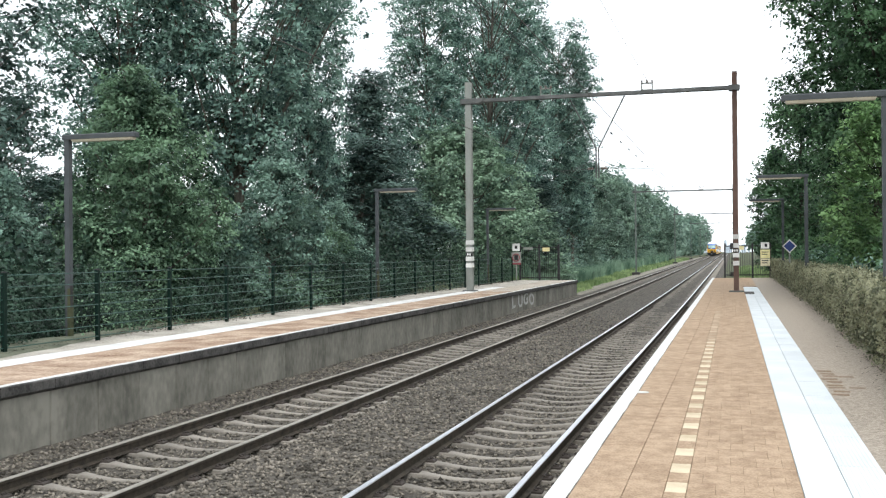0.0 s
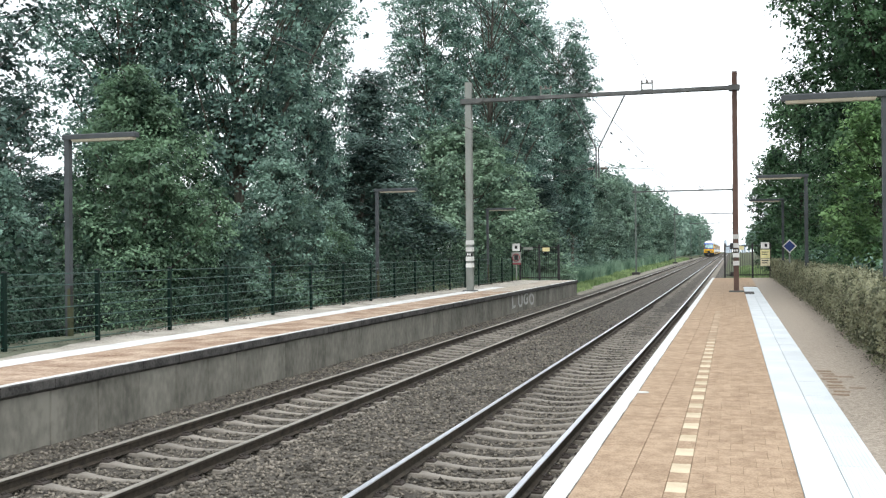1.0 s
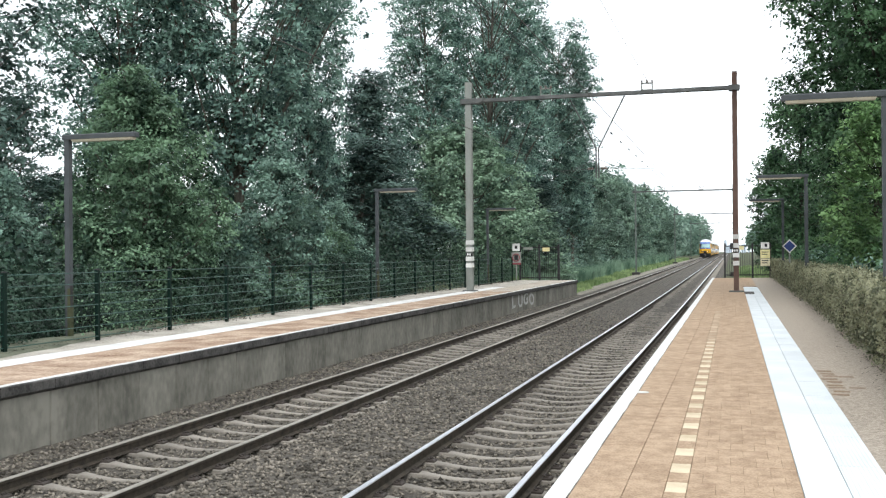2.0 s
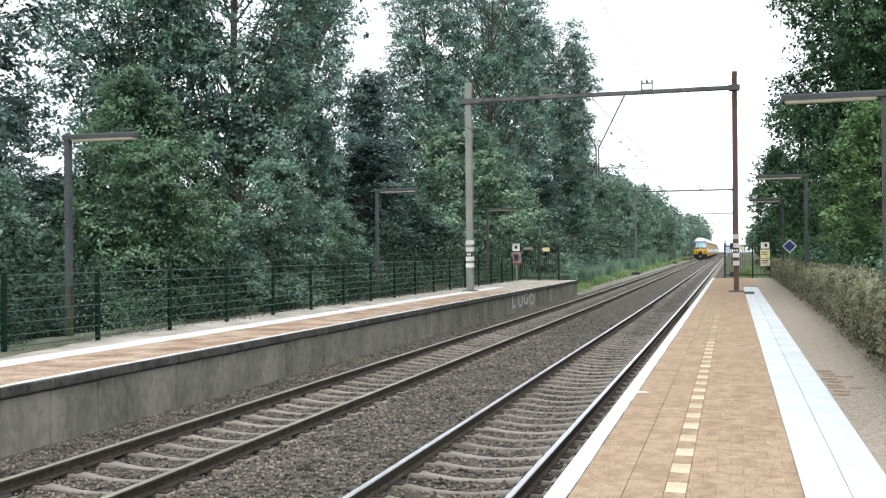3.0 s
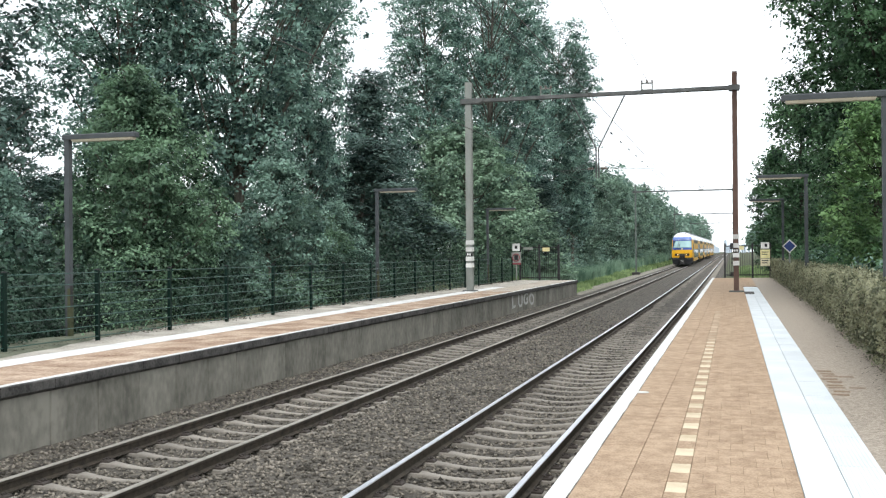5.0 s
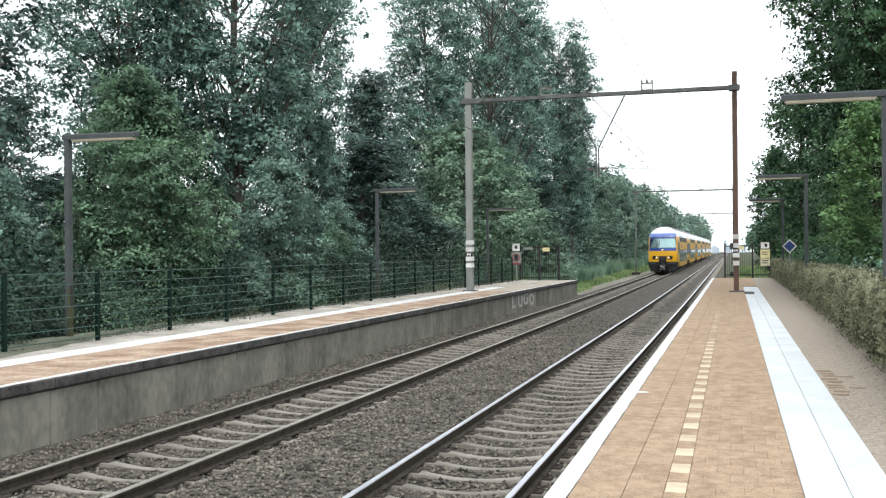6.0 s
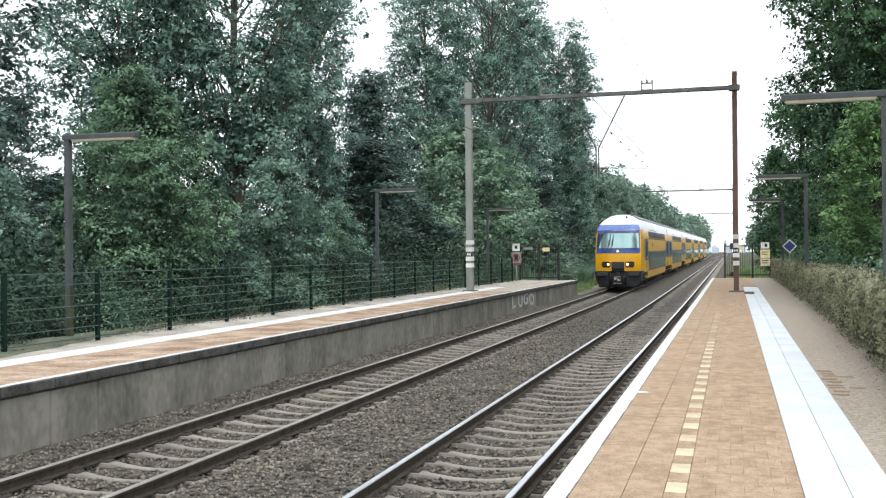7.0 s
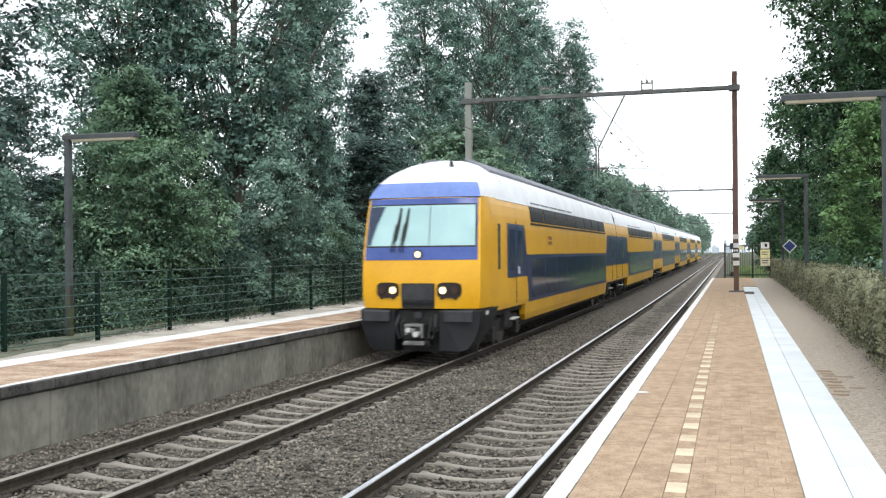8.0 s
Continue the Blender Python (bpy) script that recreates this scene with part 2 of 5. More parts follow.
def grade(y):
    """The line climbs gently beyond the platforms and levels out again."""
    return float(np.interp(y, GRADE_Y, GRADE_Z))


GRADE_Y = [-2000, 35, 45, 55, 65, 90, 130, 180, 230, 280, 330, 400]
GRADE_Z = [0.0, 0.0, 0.015, 0.04, 0.08, 0.18, 0.34, 0.54, 0.70, 0.82, 0.88, 0.9]


# ---- ground ----
def land(x, y):
    """Height of the ground."""
    h = -0.55
    end_l = min(max((63 - y) / 7, 0), 1)
    end_r = min(max((66 - y) / 4, 0), 1)
    if x < -9.5:
        up = min((-9.5 - x) / 1.8, 1)
        h = -0.55 + up * (0.2 + 1.05 * end_l) + 0.08 * noise.noise((x * 0.3, y * 0.3, 0))
    if x > 0.0:
        up = min(x / 2.0, 1)
        h = -0.55 + up * (0.25 + 1.0 * end_r) + 0.06 * noise.noise((x * 0.3, y * 0.3, 5))
    if abs(x) > 150 or y > 700:
        return -0.6
    return h + grade(y)


def ground():
    xs = [-3000, -900, -300, -151, -80, -50, -40, -33, -28, -24, -21, -18, -16, -14.5, -13.4, -12.6, -12.0, -11.3, -10.4, -9.5, -8.5, -6, -3,
          -1.2, 0.0, 1.0, 2.0, 3, 4, 5.5, 7, 9, 12, 16, 22, 30, 45, 80, 151, 300, 900, 3000]
    ys = [-2000, -400, -100, -40, -20, -10] + [i * 2.5 for i in range(-2, 30)] + [76, 80, 90, 100, 120, 150, 200, 260, 350, 450, 600, 701, 1000, 2000, 4500]
    s = Shape()
    s.v = [(x, y, land(x, y)) for y in ys for x in xs]
    k = len(xs)
    s.f = [(j * k + i, j * k + i + 1, (j + 1) * k + i + 1, (j + 1) * k + i) for j in range(len(ys) - 1) for i in range(k - 1)]
    single("ground", s, M_GRASS, "grassy green and brown earth beside the railway", "ground", kind="structure", smooth=True)


def bed_height(x, y):
    """Top of the ballast."""
    d = min(abs(x - RAIL_X["near"]), abs(x - RAIL_X["far"]))
    h = -0.214 + (0.022 * min(d / 0.6, 1) if d < 0.9 else 0.022 + 0.052 * min((d - 0.9) / 0.15, 1))
    h += 0.016 * noise.noise((x * 3.1, y * 3.1, 1.0)) + 0.012 * noise.noise((x * 9, y * 9, 2.0))
    h += grade(y)
    if x < -7.55:
        h += 0.06 * min((-7.55 - x) / 0.6, 1) * (1 if y < 56 else 0)
    if y > 56 and x < -8.3:
        h -= (-8.3 - x) * 0.45
    if x > -1.9 and y > 61:
        h -= (x + 1.9) * 0.45
    mid = abs(x + 4.71)
    if mid < 0.75:
        h += 0.03 * (1 - mid / 0.75)
    return h


def ballast():
    s = Shape()
    xs = list(np.arange(-9.2, -0.5, 0.11))
    ys = list(np.arange(-6, 34, 0.11)) + list(np.arange(34, 80, 0.6)) + [90, 110, 130, 155, 180, 205, 230, 255, 280, 330, 400, 500, 700]
    ys = [-30, -10] + ys
    k = len(xs)
    s.v = [(x, y, bed_height(x, y)) for y in ys for x in xs]
    s.f = [(j * k + i, j * k + i + 1, (j + 1) * k + i + 1, (j + 1) * k + i) for j in range(len(ys) - 1) for i in range(k - 1)]
    me = bpy.data.meshes.new("ballast_bed")
    me.from_pydata(s.v, [], s.f)
    me.materials.append(M_BALLAST)
    me.polygons.foreach_set("use_smooth", [True] * len(me.polygons))
    single("ballast_bed", me, M_BALLAST, "grey-brown crushed stone bed under the two tracks", "ballast", kind="structure")
    # loose stones
    rng = np.random.default_rng(4)
    octa = np.array([(1, 0, 0), (0, 1, 0), (-1, 0, 0), (0, -1, 0), (0, 0, 1), (0, 0, -1)], float)
    tri = np.array([(0, 1, 4), (1, 2, 4), (2, 3, 4), (3, 0, 4), (1, 0, 5), (2, 1, 5), (3, 2, 5), (0, 3, 5)])
    n = 50000
    y = 6.5 + 40 * rng.random(n) ** 1.9
    x = rng.uniform(-8.3, -1.25, n)
    on_sleeper = np.zeros(n, bool)
    for key, at in (("near", 10.183), ("far", 10.42)):
        gap = np.abs((y - at + 0.3) % 0.6 - 0.3)
        on_sleeper |= (gap < 0.07) & (np.abs(x - RAIL_X[key]) < 0.8)
    on_sleeper |= rng.random(n) < (y - 24) / 20
    x, y = x[~on_sleeper], y[~on_sleeper]
    n = len(x)
    z = np.array([bed_height(a, b) for a, b in zip(x, y)])
    size = rng.uniform(0.014, 0.032, n)
    corner = octa[None] * rng.uniform(0.6, 1.3, (n, 6, 1)) + rng.normal(scale=0.22, size=(n, 6, 3))
    corner *= size[:, None, None] * np.array([1, 1, 0.75])
    corner += np.stack([x, y, z + size * 0.35], 1)[:, None]
    faces = (tri[None] + 6 * np.arange(n)[:, None, None]).reshape(-1)
    me = bpy.data.meshes.new("ballast_stones")
    me.vertices.add(n * 6)
    me.vertices.foreach_set("co", corner.astype(np.float32).ravel())
    me.loops.add(len(faces))
    me.loops.foreach_set("vertex_index", faces.astype(np.int32))
    me.polygons.add(n * 8)
    me.polygons.foreach_set("loop_start", np.arange(0, n * 24, 3, dtype=np.int32))
    me.update(calc_edges=True)
    me.materials.append(M_STONE)
    single("ballast_stones", me, M_STONE, "loose angular grey-brown track ballast stones", "ballast", kind="stuff")


# ---- tracks ----
def rails():
    web = [(-0.06, -0.142), (0.06, -0.142), (0.06, -0.132), (0.012, -0.115), (0.010, -0.05), (0.034, -0.038), (0.036, -0.012), (0.028, -0.002),
           (-0.028, -0.002), (-0.036, -0.012), (-0.034, -0.038), (-0.010, -0.05), (-0.012, -0.115), (-0.06, -0.132)]
    top = [(-0.0335, -0.009), (0.0335, -0.009), (0.031, 0.0), (-0.031, 0.0)]
    for key, label in (("near", "rusty steel rail with a bright polished head"),
                       ("far", "rusty steel rail with a worn head beside the opposite platform")):
        for side in (-0.7525, 0.7525):
            r = thing("rail", label, "rail", "running rails", pose(RAIL_X[key] + side, 0, 0))
            ys = [-30] + GRADE_Y[1:] + [700]
            part("rail_profile", Shape().quadstrip([[(x, y, z + grade(y)) for x, z in web] for y in ys]), M_RAIL, r)
            part("running_surface", Shape().quadstrip([[(x, y, z + grade(y)) for x, z in top] for y in ys]), M_RAILTOP if key == "near" else M_RAILDULL, r, "polished steel running surface")


def sleeper_shape():
    s = Shape()
    rows = [(-1.26, 0.085, -0.195), (-1.0, 0.095, -0.15), (-0.60, 0.085, -0.143), (-0.42, 0.058, -0.165), (-0.2, 0.046, -0.188), (0, 0.044, -0.194),
            (0.2, 0.046, -0.188), (0.42, 0.058, -0.165), (0.60, 0.085, -0.143), (1.0, 0.095, -0.15), (1.26, 0.085, -0.195)]
    rings = [[(x, -w - 0.04, -0.40), (x, w + 0.04, -0.40), (x, w, z - 0.012), (x, w - 0.012, z), (x, -w + 0.012, z), (x, -w, z - 0.012)] for x, w, z in rows]
    return s.quadstrip(rings)


def clip_shape():
    s = Shape()
    s.box(-0.055, 0.055, -0.07, 0.07, -0.155, -0.118, 0.012)
    s.tube([(-0.03, -0.045, -0.122), (0.03, -0.05, -0.103), (0.035, 0, -0.112), (0.03, 0.05, -0.103), (-0.03, 0.045, -0.122)], 0.010, 5)
    s.tube([(0.0, 0, -0.14), (0.0, 0, -0.095)], 0.016, 6)
    return s


def sleepers():
    body, clip = sleeper_shape().mesh("sleeper_body", M_SLEEPER), clip_shape().mesh("rail_clip", M_CLIP)
    first = {"near": 10.183, "far": 10.42}
    for key, cx in RAIL_X.items():
        start = first[key] - 0.6 * 8
        for i in range(150):
            y = start + 0.6 * i
            near = y < 46
            s = new("sleeper", body)
            tagged(s, "grey concrete railway sleeper bedded in ballast", "sleeper", "sleepers of the " + key + " track")
            s.matrix_basis = pose(cx + random.uniform(-0.01, 0.01), y + random.uniform(-0.012, 0.012), grade(y) + random.uniform(-0.006, 0.004) - (0.026 if y > 42 else 0.013 if y > 30 else 0.0), 0, 0, random.uniform(-0.4, 0.4))
            if near:
                for x, turn in ((-0.7525 - 0.11, 0), (-0.7525 + 0.11, 180), (0.7525 - 0.11, 0), (0.7525 + 0.11, 180)):
                    c = part("rail_clip", clip, M_CLIP, s)
                    c.matrix_basis = pose(x, 0, 0, 0, 0, turn)
        far = Shape()
        proto = sleeper_shape()
        for i in list(range(-60, 0)) + list(range(150, 420)):
            y = start + 0.6 * i
            b = len(far.v)
            far.v += [(x + cx, v + y, z + grade(y) - 0.03) for x, v, z in proto.v]
            far.f += [tuple(a + b for a in f) for f in proto.f]
        single("far_sleepers", far, M_SLEEPER, "distant grey concrete railway sleepers", "sleeper", kind="stuff")


# ---- platforms ----
def wall_panel_shape(width, z0, z1, thick=0.12):
    g = 0.007
    s = Shape()
    s.quadstrip([[(-thick, g, z0), (-thick, width - g, z0), (-thick, width - g, z1), (-thick, g, z1)],
                 [(-0.012, g, z0), (-0.012, width - g, z0), (-0.012, width - g, z1), (-0.012, g, z1)],
                 [(0, g + 0.012, z0), (0, width - g - 0.012, z0), (0, width - g - 0.012, z1), (0, g + 0.012, z1)]])
    return s


def platform_left():
    base = Shape().prism([(EDGE_L - 0.20, -0.6), (EDGE_L - 0.20, ZP - 0.05), (-11.75, ZP - 0.05), (-11.75, -0.6)], "y", -20, 55.85)
    plat = single("platform_opposite", base, M_SANDL, "low concrete platform across the tracks with orange paving", "platform", kind="structure")
    wall = wall_panel_shape(1.0, -0.6, ZP - 0.16).mesh("wall_panel", M_WALL)
    for i in range(66):
        p = part("wall_panel", wall, M_WALL, plat)
        p.matrix_basis = pose(EDGE_L - 0.07 + random.uniform(-0.004, 0.004), -10.1 + i, 0)
    cop = Shape().quadstrip([[(-0.42, 0.006, ZP - 0.16), (-0.05, 0.006, ZP - 0.16), (0.0, 0.006, ZP - 0.12), (0, 0.006, ZP - 0.012), (-0.012, 0.006, ZP), (-0.42, 0.006, ZP)],
                             [(-0.42, 0.994, ZP - 0.16), (-0.05, 0.994, ZP - 0.16), (0.0, 0.994, ZP - 0.12), (0, 0.994, ZP - 0.012), (-0.012, 0.994, ZP), (-0.42, 0.994, ZP)]])
    cop = cop.mesh("coping_stone", M_COPING)
    for i in range(66):
        p = part("coping_stone", cop, M_COPING, plat)
        p.matrix_basis = pose(EDGE_L + random.uniform(-0.006, 0.006), -10.1 + i, random.uniform(-0.004, 0.003))
    rng = random.Random(7)
    line = Shape()
    y = -10.0
    while y < 55.8:
        d = rng.choice((0.2, 0.35, 0.6))
        line.box(EDGE_L - 0.12 + rng.uniform(-0.012, 0.008), EDGE_L - 0.02 + rng.uniform(-0.014, 0.006), y, min(y + d, 55.85), ZP, ZP + 0.008)
        y += d
    part("edge_line", line, M_WHITE, plat, "white painted edge line")
    tiles, dusty = Shape(), Shape()
    for i in range(-30, 186):
        for j in range(5):
            x1 = EDGE_L - 0.135 - j * 0.282
            t = rng.uniform(-0.003, 0.003)
            (dusty if i * 0.3 + rng.uniform(-2.5, 2.5) > 39 else tiles).box(x1 - 0.276, x1, i * 0.3, i * 0.3 + 0.294, ZP - 0.05, ZP + 0.004 + t)
    ob = part("paving_tiles", tiles, M_TILE_LEFT, plat, "orange-brown concrete paving tiles")
    ob["kind"] = "stuff"
    ob = part("dusty_tiles", dusty, M_TILE_DUST, plat, "pale dusty paving tiles at the platform end")
    ob["kind"] = "stuff"
    strip = Shape()
    for i in range(-8, 37):
        for j in range(2):
            strip.box(-10.46 + j * 0.295, -10.46 + j * 0.295 + 0.29, i * 1.2, i * 1.2 + 1.192, ZP - 0.05, ZP + 0.010)
    part("guide_strip", strip, M_WHITE, plat, "white guide strip of concrete slabs")
    part("end_strip", Shape().box(-10.47, -9.885, 44.41, 55.84, ZP - 0.05, ZP + 0.002), M_SANDL, plat, "pale gritty strip beyond the guide slabs")
    # raised grit verge under the fence
    verge = Shape()
    ys = np.arange(-20, 55.9, 0.5)
    rows = []
    for y in ys:
        rows.append([(-10.47, y, ZP + 0.003), (-10.9, y, ZP + 0.012 + 0.012 * noise.noise((0, y, 3))), (-11.35, y, ZP + 0.02 + 0.03 * noise.noise((2, y, 3))),
                     (-11.75, y, ZP + 0.01 + 0.04 * noise.noise((4, y, 3))), (-12.2, y, ZP - 0.06)])
    verge.quadstrip(rows, closed=False)
    part("grit_verge", verge, M_SANDL, plat, "pale grit along the fence")
    moss = Shape()
    rows = []
    for y in np.arange(10.0, 20.1, 0.25):
        edge = -10.82 - 0.15 * (y - 13.0) + 0.10 * noise.noise((1.5, y * 1.1, 6))
        rows.append([(edge, y, ZP + 0.012), (edge - 0.12, y, ZP + 0.032), (edge - 0.35, y, ZP + 0.056), (-12.25, y, ZP + 0.052)])
    moss.quadstrip(rows, closed=False)
    part("moss_patch", moss, M_MOSSGRIT, plat, "dull green moss on the grit")


def platform_right():
    base = Shape().prism([(EDGE_R + 0.2, -0.6), (EDGE_R + 0.2, ZP - 0.05), (2.15, ZP - 0.05), (2.15, -0.6)], "y", -20, 60.3)
    plat = single("platform", base, M_JOINT, "brown paved railway platform with white lines", "platform", kind="structure")
    wall = wall_panel_shape(1.0, -0.6, ZP - 0.14).mesh("wall_panel_near", M_WALL)
    cop = Shape().quadstrip([[(0.0, 0.004, ZP - 0.14), (0.3, 0.004, ZP - 0.14), (0.3, 0.004, ZP - 0.002), (0.0, 0.004, ZP - 0.002)],
                             [(0.0, 0.996, ZP - 0.14), (0.3, 0.996, ZP - 0.14), (0.3, 0.996, ZP - 0.002), (0.0, 0.996, ZP - 0.002)]]).mesh("coping_stone_near", M_COPING)
    for i in range(80):
        p = part("wall_panel", wall, M_WALL, plat)
        p.matrix_basis = pose(EDGE_R + 0.07, -19.7 + i + 1.0, 0, 0, 0, 180)
        p = part("coping_stone", cop, M_COPING, plat)
        p.matrix_basis = pose(EDGE_R + 0.004, -19.7 + i, 0)
    rng = random.Random(3)
    line = Shape()
    y = -19.7
    while y < 60.2:
        w = rng.uniform(-0.005, 0.003)
        d = rng.choice((0.18, 0.3, 0.55))
        line.box(EDGE_R - 0.004, EDGE_R + 0.133 + w, y, min(y + d, 60.25), ZP - 0.02, ZP + 0.006)
        y += d
    part("edge_line", line, M_WHITE, plat, "white painted edge line")
    smear = Shape().prism([(-1.02, 11.07), (-0.955, 11.09), (-0.90, 11.10), (-0.90, 11.17), (-0.94, 11.2), (-1.02, 11.22)], "z", ZP, ZP + 0.006)
    part("paint_smear", smear, M_WHITE, plat, "white paint spill")
    # guide strip
    slab = Shape().box(0.001, 0.281, 0.001, 1.199, -0.05, 0.010, 0.002).mesh("guide_slab", M_TACTILE)
    ribs = Shape().box(0.001, 0.283, 0.001, 1.199, -0.05, 0.007, 0.002)
    for k in range(9):
        ribs.box(0.015 + k * 0.0285, 0.030 + k * 0.0285, 0.02, 1.18, 0.006, 0.0105)
    ribs = ribs.mesh("ribbed_guide_slab", M_TACTILE)
    for i in range(54):
        y = -20.0 + 1.2 * i
        if y > 44.6:
            break
        for j, me in enumerate((slab, ribs)):
            p = part("guide_slab" if j == 0 else "ribbed_guide_slab", me, M_TACTILE, plat)
            p.matrix_basis = pose(0.418 + 0.287 * j, y, ZP + rng.uniform(-0.001, 0.001))
    cover = Shape().box(0.40, 0.74, 37.2, 39.4, ZP - 0.02, ZP + 0.016, 0.004)
    part("cover_plate", cover, M_COPING, plat, "grey metal cover plate")
    gravel = Shape()
    rows = []
    for y in np.arange(-20, 60.4, 0.4):
        rows.append([(x, y, ZP - 0.004 + (0.02 * max(x - 1.2, 0)) + 0.006 * noise.noise((x * 2, y * 2, 9))) for x in (0.992, 1.2, 1.45, 1.7, 1.95, 2.2)])
    gravel.quadstrip(rows, closed=False)
    part("gravel_path", gravel, M_SAND, plat, "sandy gravel and worn paving beside the hedge")
    brick = Shape().box(0, 0.17, 0, 0.085, -0.04, 0.001, 0.001).mesh("worn_brick", M_JOINT)
    for r in range(9):
        for q in range(1 + (r % 4 == 2)):
            b = part("worn_brick", brick, M_TILE, plat)
            b.matrix_basis = pose(1.005 + 0.21 * q + rng.uniform(0, 0.05), 11.4 + 0.27 * r + rng.uniform(-0.05, 0.05), ZP + 0.003, 0, 0, rng.uniform(-6, 6))
    end = Shape()
    for i in range(146, 201):
        for j in range(2):
            if i * 0.3 > 45.6:
                end.box(0.42 + j * 0.285, 0.42 + j * 0.285 + 0.28, i * 0.3, i * 0.3 + 0.295, ZP - 0.05, ZP + 0.002)
    ob = part("end_paving", end, M_TILE_FAR, plat)
    ob["kind"] = "stuff"


def paving_pieces():
    """The brown tiles of the platform: the nearest are pieces of their own."""
    plat = bpy.data.objects["platform"]
    rng = random.Random(11)
    edges = [(-1.016, -0.6948), (-0.6922, -0.442), (-0.440, -0.302)]
    whole = [(-0.300 + 0.179 * k, -0.121 + 0.179 * k) for k in range(4)]
    broken = [(-0.300, -0.2105)] + [(-0.2105 + 0.179 * k, -0.0315 + 0.179 * k) for k in range(3)] + [(0.3265, 0.416)]
    made = {}

    def tile_mesh(w):
        key = round(w, 3)
        if key not in made:
            made[key] = Shape().box(-w / 2 + 0.0005, w / 2 - 0.0005, -0.1492, 0.1492, -0.05, 0.0, 0.0015).mesh("tile", M_TILE)
        return made[key]
    cream = Shape().box(-0.068, 0.068, -0.145, 0.145, -0.05, 0.001, 0.004).mesh("cream_tile", M_LIGHT)
    far = Shape()
    far_light = Shape()
    for i in range(-86, 180):
        y = 6.712 + 0.3 * i
        if y > 60.1:
            break
        for j, (a, b) in enumerate(edges + (broken if i % 2 else whole)):
            x = (a + b) / 2
            light = j == 2 and i % 2 == 0 and y < 27
            dz = rng.uniform(-0.0015, 0.0015)
            if 0 <= i + 3 < 40:
                p = part("cream_tile" if light else "tile", cream if light else tile_mesh(b - a), M_LIGHT, plat)
                p.matrix_basis = pose(x, y, ZP + dz, rng.uniform(-0.2, 0.2), rng.uniform(-0.2, 0.2), rng.uniform(-0.15, 0.15))
            else:
                h = (b - a) / 2 - 0.001
                (far_light if light else far).box(x - h, x + h, y - 0.1488, y + 0.1488, ZP - 0.05, ZP + dz)
    ob = part("far_tiles", far, M_TILE_FAR, plat)
    ob["kind"] = "stuff"
    ob = part("far_cream_tiles", far_light, M_LIGHT_WORN, plat, "worn cream paving tiles")
    ob["kind"] = "stuff"


# ---- fence, gates, lamps ----
def fence_left():
    f = thing("wire_fence", "dark green welded wire fence along the platform", "fence", m=pose(0, 0, 0))
    post = Shape().box(-0.032, 0.032, -0.034, 0.034, -0.3, 1.30, 0.006).mesh("fence_post", M_FENCE)
    cap = Shape().box(-0.034, 0.034, -0.036, 0.036, 1.30, 1.32, 0.008).mesh("post_cap", M_BLACK)
    wire = Shape().tube([(0, 0.03, 0), (0, 2.45, 0)], 0.009, 5).mesh("wire", M_WIRE)
    for i in range(-4, 17):
        y = 13.3 + 2.48 * i
        x = -11.12 - 0.013 * (min(max(y, 13), 40) - 13)
        p = part("fence_post", post, M_FENCE, f)
        p.matrix_basis = pose(x, y, ZP, random.uniform(-0.6, 0.6), random.uniform(-0.6, 0.6), 0)
        c = part("post_cap", cap, M_BLACK, p)
        if i < 16:
            for k in range(7):
                w = part("wire", wire, M_WIRE, f)
                w.matrix_basis = pose(x, y, ZP + 0.10 + k * 0.193)


def bar_fence(name, label, x0, x1, y, posts, top=2.74, step=0.125):
    f = thing(name, label, "fence", m=pose(0, y, ZP))
    h = top - ZP
    for x in posts:
        part("gate_post", Shape().box(x - 0.05, x + 0.05, -0.05, 0.05, -0.3, h + 0.04, 0.01), M_BLACK, f)
    for z in (0.14, h - 0.12):
        part("rail_bar", Shape().box(x0, x1, -0.02, 0.02, z - 0.03, z + 0.03, 0.004), M_BLACK, f)
    bar = Shape().tube([(0, 0, 0.06), (0, 0, h - 0.06)], 0.012, 6).mesh("bar", M_BLACK)
    x = x0 + step
    while x < x1 - 0.04:
        if min(abs(x - p) for p in posts) > 0.07:
            b = part("bar", bar, M_BLACK, f)
            b.matrix_basis = pose(x, 0, 0)
        x += step
    return f


def lamp(name, label, x, y, to, lift=0.0):
    """A platform lamp with a square post and a flat arm; to: +1 or -1, the side to which the arm reaches."""
    l = thing(name, label, "lamp", "platform lamps", pose(x, y, ZP + lift))
    part("post", Shape().box(-0.052, 0.052, -0.052, 0.052, -0.35, 3.80, 0.008), M_LAMP, l)
    part("foot_plate", Shape().box(-0.16, 0.16, -0.16, 0.16, -0.02 - lift, 0.025 - lift, 0.006), M_LAMP, l)
    a, b = sorted((-0.075 * to, 1.48 * to))
    part("arm", Shape().box(a, b, -0.08, 0.08, 3.745, 3.84, 0.02), M_LAMP, l)
    a, b = sorted((0.12 * to, 1.42 * to))
    part("diffuser", Shape().quadstrip([[(a, -0.08, 3.74), (b, -0.08, 3.74), (b, 0.08, 3.74), (a, 0.08, 3.74)],
                                       [(a + 0.02, -0.06, 3.70), (b - 0.02, -0.06, 3.70), (b - 0.02, 0.06, 3.70), (a + 0.02, 0.06, 3.70)]]), M_LENS, l, "cream plastic lamp diffuser")
    if to > 0:
        part("moss_stain", Shape().box(0.0, 0.054, -0.054, 0.054, 0.05, 0.95), M_MOSS, l, "yellow-green algae on the foot of the post")
    part("service_hatch", Shape().box(0.051, 0.057, -0.035, 0.035, 0.6, 1.0), M_BLACK, l)
    return l


